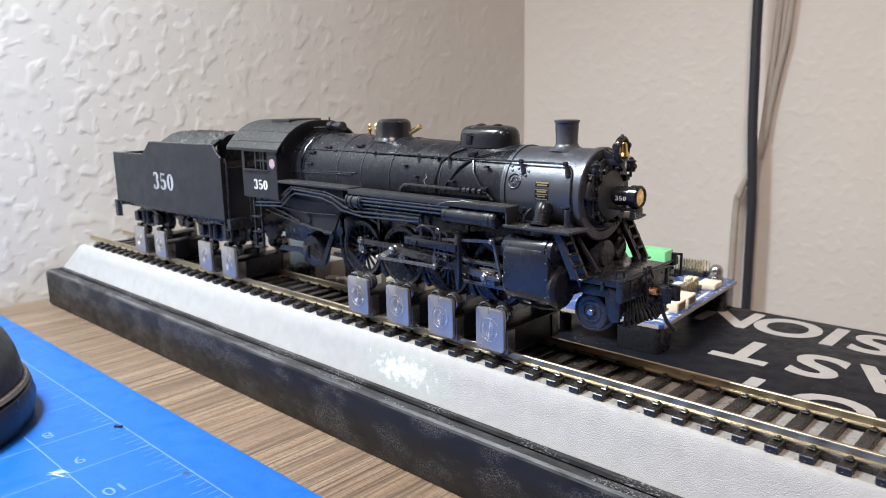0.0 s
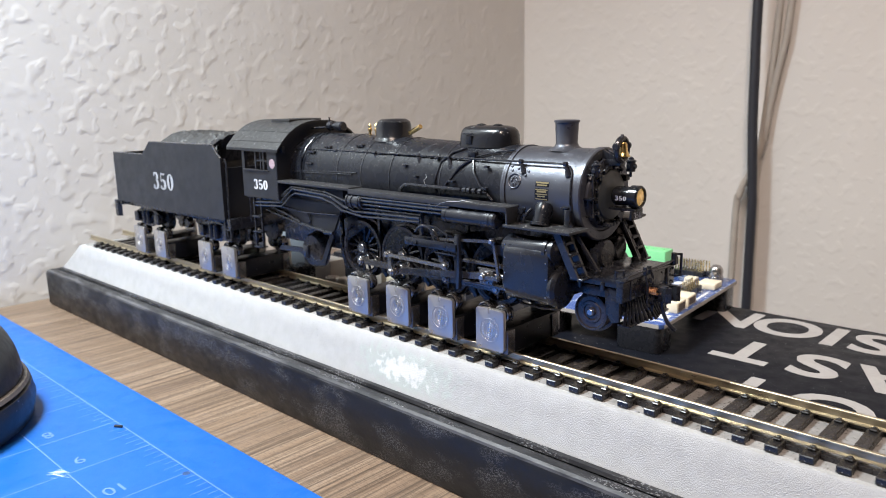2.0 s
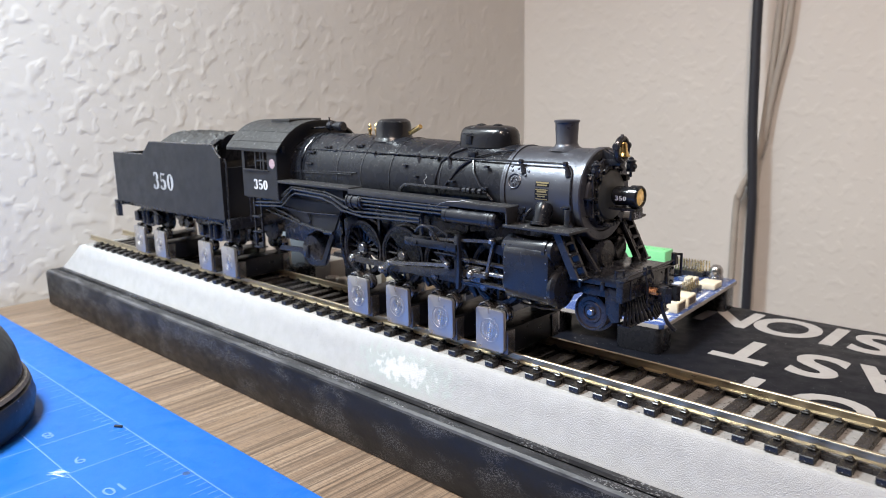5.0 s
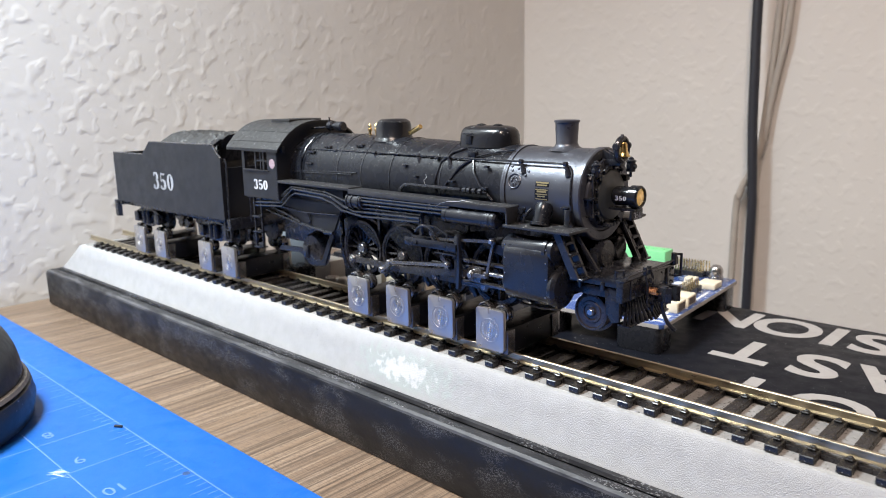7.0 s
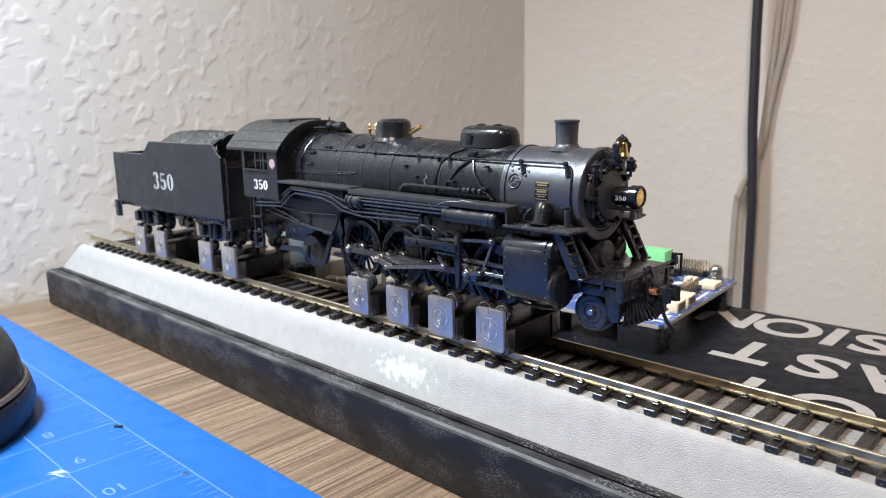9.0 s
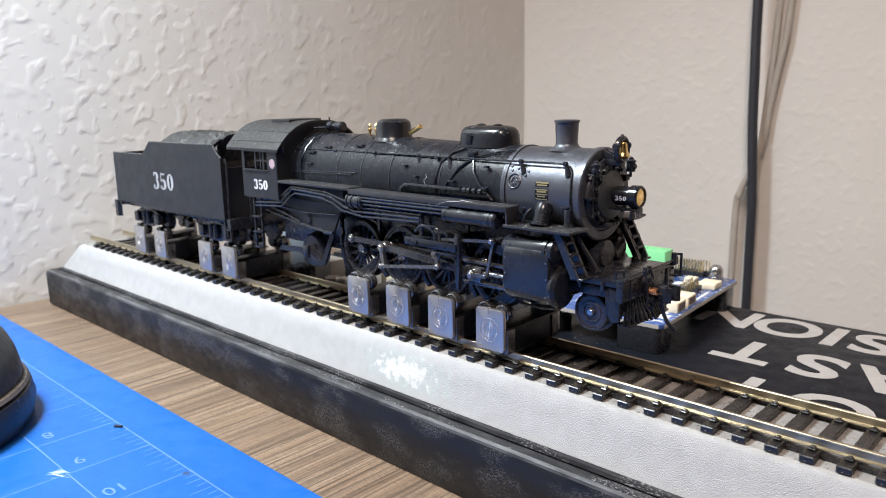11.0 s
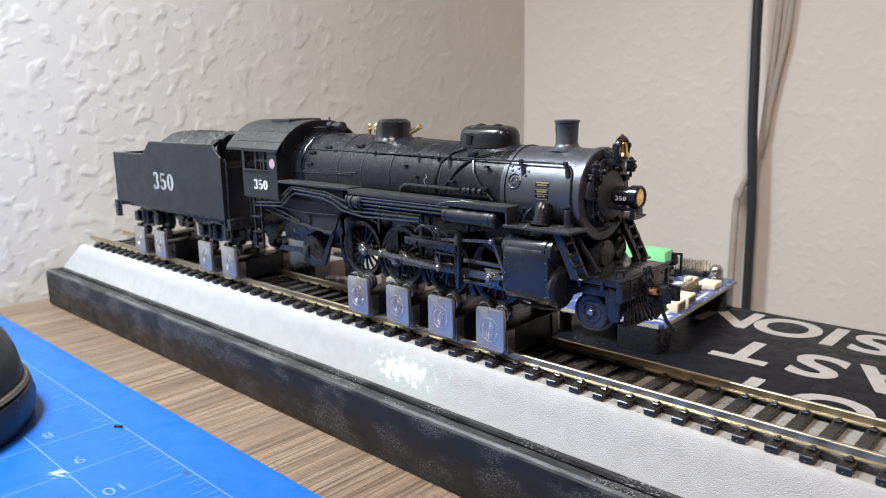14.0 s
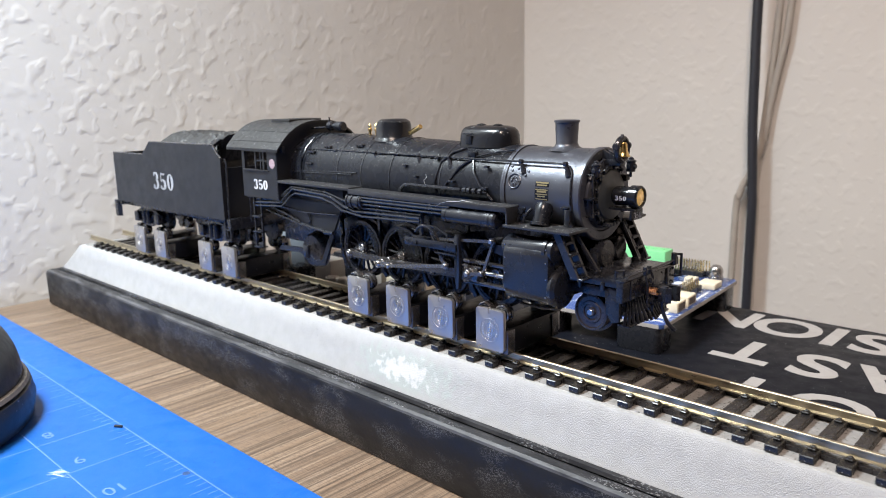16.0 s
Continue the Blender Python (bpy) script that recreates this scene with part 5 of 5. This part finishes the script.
    part("air_hose", tube(fresh(), [(29.6, -0.6, 20.2), (29.8, -0.6, 18.6), (30.2, -0.5, 16.6), (31.2, -0.3, 14.6), (32.4, 0, 13.4), (33.2, 0.1, 12.9)], 0.5), M_DARK, L, "black trip pin and hose")
    # pilot truck
    for s in (-1, 1):
        pw = part("pilot_wheel", lathe(fresh(), (15.7, s * 8.6, 16.5), (0, s, 0), [(-1.6, 0.8), (-1.6, 5.3), (-1.0, 5.3), (-0.8, 4.7), (1.4, 4.6), (1.5, 4.1), (1.1, 3.9), (1.1, 2.9), (1.35, 2.7), (1.35, 2.1), (1.0, 1.9), (1.0, 1.2), (1.6, 1.1), (1.6, 0)], 40), M_TYRE, L, "dark ringed pilot wheel")
        part("axle_end", rod(fresh(), (15.7, s * 10.1, 16.5), (15.7, s * 10.5, 16.5), 0.8, n=14, bev=0.1), M_PIN, pw, "bright axle end")
    bm = fresh()
    box(bm, 12, 21, -6.5, 6.5, 15, 22, 0.5)
    slab(bm, [(21.6, 17.5), (24.4, 16.4), (24.6, 21.4), (22.4, 21.2)], -10.6, -9.8, "xz", 0.2)
    part("pilot_truck", bm, M_DARK, L)
    return L


def fresh_cab():
    """Cab walls with window openings through both sides and an arched front."""
    bm = fresh()
    for s in (-1, 1):
        y0, y1 = s * 18.0, s * 17.0
        a, b = min(y0, y1), max(y0, y1)
        box(bm, -124.6, -103.2, a, b, 35.2, 44.8)
        box(bm, -124.6, -103.2, a, b, 51.2, 53.0)
        box(bm, -124.6, -122.9, a, b, 44.8, 51.2)
        box(bm, -108.2, -103.2, a, b, 44.8, 51.2)
    pts = [(-17.0, 35.2)] + [(y, 61.0 - 9.2 * (abs(y) / 18.6) ** 2.6) for y in range(-17, 18, 2)] + [(17.0, 35.2)]
    slab(bm, pts, -104.2, -103.2, "yz")
    box(bm, -124.6, -104, -17, 17, 34.6, 35.6)
    return bm


locomotive()


# ---- tender ----
def tender():
    T = thing("tender", (-186, 0, 12), "black model tender with white road number", "model tender")
    side = [(-232, 24.6), (-139.6, 24.6), (-139.6, 47.6), (-141.5, 48.6), (-143.4, 50.6), (-145, 52.4), (-196, 52.0), (-201.6, 48.0), (-202.6, 46.6), (-232, 46.4)]
    bm = fresh()
    box(bm, -232, -230, -17, 17, 24.6, 46.4)
    box(bm, -231, -139.9, -17, 17, 24.6, 25.6)
    box(bm, -141, -140, -17, 17, 24.6, 44)
    box(bm, -231, -199, -17, 17, 44.4, 45.2)
    b = part("body", bm, M_TENDER, T, "flat black tender tank")
    for s in (-1, 1):
        part("side_panel", slab(fresh(), side, s * 18.0, s * 17.0), M_TENDER, T, "flat black tender side")
    o = ORG[b]
    road_number("number", 7.2, M_WORN, b, Matrix.Translation((Vector((-186.2, -18.06, 36.2)) - o) * 0.001) @ pose(0, 0, 0, 90, 0, 0), "worn grey-white road number", 1.45)
    # black bead in lighter gunmetal: its gloss highlight is put into the colour
    bm = fresh()
    for s in (-1, 1):
        tube(bm, [(-232, s * 17.6, 46.5), (-202.6, s * 17.6, 46.7), (-196, s * 17.6, 52.2), (-145, s * 17.6, 52.6), (-142.6, s * 17.6, 49.6), (-139.6, s * 17.6, 47.8)], 0.35)
    part("edge_bead", bm, M_ROD, b)
    # coal load
    bm = fresh()
    nx, ny = 40, 24
    grid = []
    rnd = random.Random(5)
    for i in range(nx + 1):
        x = -206 + 58 * i / nx
        u = min(1, (x + 206) / 14)
        row = []
        for j in range(ny + 1):
            y = -16 + 32 * j / ny
            v = 1 - (abs(y) / 16.2) ** 3
            z = 46 + (4 + 6.0 * math.sin(u * math.pi / 2)) * max(0, v) + rnd.uniform(-0.6, 0.6)
            row.append(bm.verts.new((x, y, z)))
        grid.append(row)
    for i in range(nx):
        for j in range(ny):
            bm.faces.new([grid[i][j], grid[i + 1][j], grid[i + 1][j + 1], grid[i][j + 1]])
    rim = [grid[0][j] for j in range(ny + 1)] + [grid[i][ny] for i in range(1, nx + 1)] + [grid[nx][j] for j in range(ny - 1, -1, -1)] + [grid[i][0] for i in range(nx - 1, 0, -1)]
    low = [bm.verts.new((v.co.x, v.co.y, 40)) for v in rim]
    for k in range(len(rim)):
        j = (k + 1) % len(rim)
        bm.faces.new([rim[k], rim[j], low[j], low[k]])
    part("coal_load", bm, M_COAL, T, "dusty black coal heap")
    bm = fresh()
    pts = [(-13.8, 46.0), (-13.2, 53.0), (-9, 55.8), (0, 56.6), (9, 55.8), (13.2, 53.0), (13.8, 46.0)]
    slab(bm, pts, -149, -147.8, "yz")
    for s in (-1, 1):
        slab(bm, [(s * 17.2, 46), (s * 17.2, 52), (s * 13.4, 54.6), (s * 12.6, 54.2), (s * 15.8, 51.6), (s * 15.8, 46)], -150, -146, "yz")
    part("coal_gate", bm, M_BLACK, T)
    bm = fresh()
    box(bm, -222, -212, -4, 4, 45.2, 47.4, 0.4)
    box(bm, -204, -200, -9, 9, 45.2, 48.4, 0.3)
    rod(bm, (-200, -8, 45), (-200, -8, 51), 0.35, n=8)
    part("water_hatch", bm, M_BLACK, T)
    # underframe
    bm = fresh()
    box(bm, -233.5, -138, -15.5, 15.5, 22.6, 24.6, 0.2)
    box(bm, -235, -232, -16.4, 16.4, 22.2, 25.4, 0.2)
    box(bm, -139.6, -136.8, -17, 17, 20.8, 25, 0.2)
    box(bm, -220, -150, -3, 3, 18, 23)
    part("underframe", bm, M_DARK, T)
    bm = fresh()
    box(bm, -238, -234, -2, 2, 18.4, 22.2, 0.3)
    slab(bm, [(-237.5, -17.2), (-235, -17.2), (-234.2, -15.4), (-236.5, -15.4)], 16.8, 24.4, "xy")
    part("coupler", bm, M_DARK, T)
    bm = fresh()
    for y in (-16.6, 16.6):
        part("grab_iron", tube(fresh(), [(-138.6, y, 25), (-138.0, y, 46), (-139, y, 47.4)], 0.35), M_DARK, T)
    for z in (20.6, 16.4):
        box(bm, -141.5, -137, -17.4, -13.6, z, z + 0.5)
    for x in (-141.2, -137.3):
        box(bm, x - 0.25, x + 0.25, -17.2, -16.6, 16.4, 25)
    part("step", bm, M_DARK, T)
    # trucks
    for cx in (-214.5, -156.6):
        k = fresh()
        for s in (-1, 1):
            slab(k, [(cx - 12, 19.6), (cx - 8, 20.8), (cx - 3, 22), (cx + 3, 22), (cx + 8, 20.8), (cx + 12, 19.6), (cx + 12, 15.8), (cx + 8, 15.4), (cx + 3, 13.8), (cx - 3, 13.8), (cx - 8, 15.4), (cx - 12, 15.8)], s * 11.2, s * 12.6, "xz", 0.3)
            for dx in (-9.6, 9.6):
                box(k, cx + dx - 2, cx + dx + 2, min(s * 11.5, s * 13.8), max(s * 11.5, s * 13.8), 15.2, 19.6, 0.4)
            for dx in (-1.7, 1.7):
                rod(k, (cx + dx, s * 13.2, 15), (cx + dx, s * 13.2, 20.6), 1.1, n=12)
        box(k, cx - 3, cx + 3, -11.5, 11.5, 17, 22)
        tr = part("truck", k, M_DARK, T, "black sprung tender truck")
        for dx in (-9.6, 9.6):
            for s in (-1, 1):
                part("wheel", lathe(fresh(), (cx + dx, s * 8.6, 17.6), (0, s, 0), [(-1.6, 0.8), (-1.6, 5.2), (-1.0, 5.2), (-0.8, 4.6), (1.3, 4.5), (1.4, 3.9), (0.9, 3.6), (0.9, 1.2), (1.4, 1.0), (1.4, 0)], 32), M_TYRE, tr)


tender()


# ---- black carton behind the track, with its large upside-down print ----
TOP = -22.0


def carton():
    c = thing("black_carton", (90, 87, -RAIL), "flat matt black carton with large silver-grey letters", "carton")
    part("carton_body", box(fresh(), -112, 260, 29, 146.6, -RAIL, TOP, 0.7), M_BOX, c)
    o = ORG[c]
    rows = [(132.0, 31.5, (("N", -6.5), ("O", 16.8), ("I", 33.8), ("S", 47.8), ("I", 64), ("V", 79))),
            (96.0, 31.5, (("T", 15.6), ("S", 38.8), ("A", 60.4), ("E", 86))),
            (61.4, 30.5, (("T", 28.4), ("O", 52.6), ("H", 80)))]
    for y, size, chars in rows:
        for ch, x in chars:
            letters("letter", ch, size, M_PRINT, c, Matrix.Translation((Vector((x, y, TOP + 0.02)) - o) * 0.001) @ pose(0, 0, 0, 0, 0, 180) @ Matrix.Diagonal((1.18 if ch == "S" else 1.0, 1, 1, 1)), "silver-grey capital letter", bold=0.8)


carton()


# ---- circuit board on black feet ----
def header(bm_pins, bm_base, p, q, n, up, base=2.2):
    p, q = Vector(p), Vector(q)
    for k in range(n):
        c = p.lerp(q, k / (n - 1))
        rod(bm_pins, c, c + Vector((0, 0, up)), 0.32, n=5)
    d = (q - p).normalized()
    s = Vector((-d.y, d.x, 0)) * 1.2
    a, b = p - d * 1.2, q + d * 1.2
    slab(bm_base, [((a + s).x, (a + s).y), ((b + s).x, (b + s).y), ((b - s).x, (b - s).y), ((a - s).x, (a - s).y)], p.z, p.z + base, "xy")


def board(name, a, turn, w, d, z, label):
    """A board whose front right corner is a; w towards -x, d towards +y, turned by degrees."""
    b = thing(name, (a[0], a[1], TOP), label, "circuit board")
    m = Matrix.Translation((a[0], a[1], z)) @ Matrix.Rotation(radians(turn), 4, "Z")
    return b, m


def put(bm, m):
    bmesh.ops.transform(bm, matrix=m, verts=bm.verts)
    return bm


def electronics():
    b, m = board("circuit_board", (-5, 70, 0), 4.5, 56, 80, -12.4, "blue circuit board with connectors on black feet")
    part("board", put(slab(fresh(), rounded(-56, 0, 0, 80, 2), 0, 1.6, "xy", 0.1), m), M_PCB, b)
    part("board_edge", put(slab(fresh(), [(0.02, 1.5), (0.16, 1.5), (0.16, 78.5), (0.02, 78.5)], 0.1, 1.5, "xy"), m), M_PRINT, b, "pale cut edge")
    part("board_edge", put(slab(fresh(), [(-55, -0.16), (-1.5, -0.16), (-1.5, -0.02), (-55, -0.02)], 0.1, 1.5, "xy"), m), M_PRINT, b, "pale cut edge")
    for x, y in ((-9, 3), (-8, 68), (-50, 4), (-50, 70)):
        bm = fresh()
        slab(bm, rounded(x - 9, x + 8, y - 3, y + 9, 2.5), TOP + 12.4, 0, "xy", 0.4)
        put(bm, m)
        part("foot", bm, M_DARK, b, "chunky black plastic foot")
    pins, base = fresh(), fresh()
    for dx in (0, 2.5):
        header(pins, base, (-26 + dx, 76 + dx, 1.6), (-14.5 + dx, 76 + dx, 1.6), 10, 7)
    part("header_base", put(base, m), M_DARK, b)
    part("header_pins", put(pins, m), M_GOLDPIN, b, "gold header pins")
    pins, base = fresh(), fresh()
    header(pins, base, (-7.4, 38, 1.6), (-7.4, 53, 1.6), 8, 5)
    header(pins, base, (-9.9, 38, 1.6), (-9.9, 53, 1.6), 8, 5)
    part("header_base", put(base, m), M_DARK, b)
    part("header_pins", put(pins, m), M_GOLDPIN, b, "gold header pins")
    for y in (16.5, 27.0):
        bm = fresh()
        box(bm, -8, -1.5, y, y + 8.5, 1.6, 5.4, 0.25)
        part("connector", put(bm, m), M_CREAM, b, "cream plastic plug connector")
        bm = fresh()
        box(bm, -1.7, -1.4, y + 1.2, y + 7.3, 2.2, 4.8)
        part("socket", put(bm, m), M_TAN, b)
    bm = fresh()
    box(bm, -9, -1.5, 56, 65, 1.6, 4.2, 0.5)
    part("connector", put(bm, m), M_CREAM, b, "white plastic plug connector")
    bm = lathe(fresh(), (-7.0, 73, 1.6), (0, 0, 1), [(0, 3.1), (2.0, 3.1), (2.2, 2.7), (4.2, 2.9), (5.6, 2.6), (6.8, 1.5), (7.2, 0)], 24)
    part("capacitor", put(bm, m), M_PIN, b, "shiny silver can capacitor")
    # white rectangles: printed marks, and whitish reflections put in as white colour
    for x0, x1, y0, y1 in ((-10, -2, 4, 5), (-10, -2, 8, 13), (-3.4, -2.4, 37, 52), (-14, -11, 40, 54), (-20, -12, 58, 63), (-30, -14, 24, 26)):
        part("silkscreen_and_glint", put(box(fresh(), x0, x1, y0, y1, 1.6, 1.66), m), M_WHITE, b)
    rnd = random.Random(12)
    for k in range(34):
        x, y = rnd.uniform(-54, -12), rnd.uniform(3, 76)
        w, h = rnd.uniform(0.8, 3.5), rnd.uniform(0.8, 3.0)
        bm = fresh()
        box(bm, x - w, x + w, y - h, y + h, 1.6, 1.6 + rnd.uniform(0.5, 1.8), 0.1)
        part("chip", put(bm, m), M_DARK if k % 3 else M_CREAM, b)
    bm = fresh()
    box(bm, -52, -27, 66, 75, 1.6, 13.0, 0.5)
    for k in range(6):
        rod(bm, (-50 + 4 * k, 70, 12.9), (-50 + 4 * k, 70, 13.4), 1.3, n=12)
    part("terminal_block", put(bm, m), M_GREEN, b, "pale green screw terminal block")

    c = thing("motor_driver_board", (-160, 60, -RAIL), "blurred circuit board with metal parts behind the track", "circuit board")
    part("board", box(fresh(), -222, -114, 34, 98, -20, -18.4, 0.2), M_DARK, c)
    part("stand", box(fresh(), -220, -116, 36, 96, -RAIL, -20, 0.5), M_DARK, c)
    for x, y, r, h in ((-152, 41, 3.2, 8), (-136, 44, 2.4, 7), (-144, 40, 2.6, 9), (-128, 46, 3, 6), (-160, 48, 3, 8), (-122, 52, 3, 9)):
        part("capacitor", lathe(fresh(), (x, y, -18.4), (0, 0, 1), [(0, r), (h - 0.5, r), (h, r - 0.5), (h, 0)], 20), M_STEEL, c, "dull can capacitor")
    for x, y, w, d, h, mm in ((-168, 66, 8, 5, 13, M_DARK), (-146, 64, 6, 4, 14, M_CORD), (-205, 62, 6, 7, 20, M_DARK), (-132, 66, 6, 5, 13, M_CREAM), (-120, 70, 4, 6, 12, M_CREAM), (-184, 46, 4, 4, 8, M_DARK)):
        part("component", box(fresh(), x - w, x + w, y - d, y + d, -18.4, -18.4 + h, 0.4), mm, c)
    part("panel", box(fresh(), -204, -185, 50, 53, -18.4, 6.0, 0.6), M_PANEL, c, "pale blue-grey upright panel")
    part("post", lathe(fresh(), (-200, 46, -18.4), (0, 0, 1), [(0, 1.6), (14.5, 1.6), (14.8, 3.2), (16.6, 3.8), (18.6, 3.0), (19.4, 0)], 20), M_CREAM, c, "white knobbed post")
    part("relay", box(fresh(), -169, -157, 44, 53, -18.4, -4.6, 0.8), M_CORD, c, "tan relay block")
    for x in (-171, -161, -149):
        part("capacitor", lathe(fresh(), (x, 39, -18.4), (0, 0, 1), [(0, 1.7), (5.0, 1.7), (5.6, 1.3), (5.8, 0)], 18), M_PIN, c, "small bright can capacitor")
    part("wire_clip", box(fresh(), -155.5, -151.5, 41, 45, -18.4, -12.6, 0.5), M_RED, c, "small red plastic clip")


electronics()


# ---- cables hanging behind the desk, against the wall ----
def hanging(name, pts, r, material, label):
    """A cord through (x, y, z) points with a smooth bend."""
    pts = [Vector(q) for q in pts]
    fine = []
    for k in range(len(pts) - 1):
        p0, p1, p2, p3 = pts[max(0, k - 1)], pts[k], pts[k + 1], pts[min(len(pts) - 1, k + 2)]
        for j in range(8):
            u = j / 8
            fine.append(0.5 * (2 * p1 + (p2 - p0) * u + (2 * p0 - 5 * p1 + 4 * p2 - p3) * u * u + (3 * p1 - p0 - 3 * p2 + p3) * u ** 3))
    part(name, tube(fresh(), fine + [pts[-1]], r, 14), material, None, label, (-95, 396, 0), category="cable")


hanging("hanging_cable", [(-105.0, 392, 560), (-106.5, 396, 330), (-106.7, 398, 131), (-105.8, 398, 81), (-104.9, 398, 44), (-102.3, 398, -2), (-101.2, 398, -45), (-100, 398, -300), (-99, 398, -520)], 3.5, M_CABLE, "thick dark cable hanging before the wall")
hanging("power_cord", [(-60, 412, 560), (-76, 412, 300), (-88.0, 412, 131), (-90.5, 412, 103), (-94.5, 412, 80), (-98.3, 412, 56), (-102, 411, 26), (-109.8, 410, 5), (-115.5, 409, -10), (-118, 409, -45), (-119, 409, -300), (-119, 409, -520)], 2.6, M_CORD, "taupe grey cord hanging close to the wall")
hanging("power_cord", [(-78, 413, 560), (-89, 413, 300), (-96.4, 413, 131), (-97.6, 413, 103), (-99.4, 413, 80), (-101.2, 413, 56), (-103.6, 413, 26), (-105, 413, 5), (-105, 413, -10), (-104, 413, -45), (-103, 413, -300), (-103, 413, -520)], 2.4, M_CORD, "slim taupe cord hanging beside the dark cable")


# ---- movement: wheels turn ever faster, the rods follow ----
def phase(t):
    """Degrees by which the crank has turned, clockwise from straight up."""
    def q1(s): return 3.114 * s * s + 229.44 * s + 38.5, 6.228 * s + 229.44
    def q2(s): return 8.124 * s * s + 256.04 * s - 178.4, 16.248 * s + 256.04
    def q3(s): return 7.004 * s * s + 226.22 * s + 230.5, 14.008 * s + 226.22

    def glide(a, fa, b, fb):
        (p, v), (r, w), h = fa(a), fb(b), b - a
        u = (t - a) / h
        return (2 * u**3 - 3 * u**2 + 1) * p + (u**3 - 2 * u**2 + u) * h * v + (-2 * u**3 + 3 * u**2) * r + (u**3 - u**2) * h * w
    if t <= 4.2:
        return q1(t)[0]
    if t < 6.3:
        return glide(4.2, q1, 6.3, q2)
    if t <= 9.2:
        return q2(t)[0]
    if t < 11.3:
        return glide(9.2, q2, 11.3, q3)
    return q3(t)[0]


def turned(x, z, degrees):
    """A part's pose in the locomotive's space."""
    return Matrix.Translation(Vector((x + 50, 0, z)) * 0.001) @ pose(0, 0, 0, 0, degrees, 0)


def gear(t):
    """Where the moving parts are at t: for each a point and a turn about the cross axis."""
    th = phase(t)
    s, c = math.sin(radians(th)), math.cos(radians(th))
    out = {}
    for i, x in enumerate(AXLES):
        out["wheel", i, -1] = (x, AXLE_Z, th)
        out["wheel", i, 1] = (x, AXLE_Z, th + 90)
    x3 = AXLES[1]
    px, pz = x3 + CRANK * s, AXLE_Z + CRANK * c
    out["side_rod", -1] = (px, pz, 0)
    f = radians(th + 90)
    out["side_rod", 1] = (x3 + CRANK * math.sin(f), AXLE_Z + CRANK * math.cos(f), 0)
    chz = 21.9
    chx = px + math.sqrt(35.9**2 - (chz - pz) ** 2)
    out["main_rod"] = (px, pz, math.degrees(math.atan2(pz - chz, chx - px)))
    out["crosshead"] = (chx, chz, 0)
    fx, top = chx + 4.9, (-10.8, 31.7)
    lean = math.degrees(math.asin(max(-1, min(1, (top[0] - fx) / 9.8))))
    fz = top[1] - 9.8 * math.cos(radians(lean))
    out["combination_lever"] = (*top, lean)
    out["union_link"] = (chx, chz, math.degrees(math.atan2(chz - fz, fx - chx)))
    e = radians(th - 115)
    ex, ez = x3 + 2.4 * math.sin(e), AXLE_Z + 2.4 * math.cos(e)
    pv = (-30.0, 29.0)
    lo, hi = -40.0, 40.0
    for _ in range(40):
        mid = (lo + hi) / 2
        gx, gz = pv[0] + 6.5 * math.sin(radians(mid)), pv[1] - 6.5 * math.cos(radians(mid))
        if math.hypot(gx - ex, gz - ez) > 23.0:
            hi = mid
        else:
            lo = mid
    out["link"] = (*pv, -mid)
    out["eccentric_rod"] = (ex, ez, math.degrees(math.atan2(ez - gz, gx - ex)))
    return out


def motions():
    times = [k / 10 for k in range(161)]
    states = [gear(t) for t in times]
    for key, ob in MOVING.items():
        walk(ob, [(t, turned(*st[key])) for t, st in zip(times, states)])


motions()
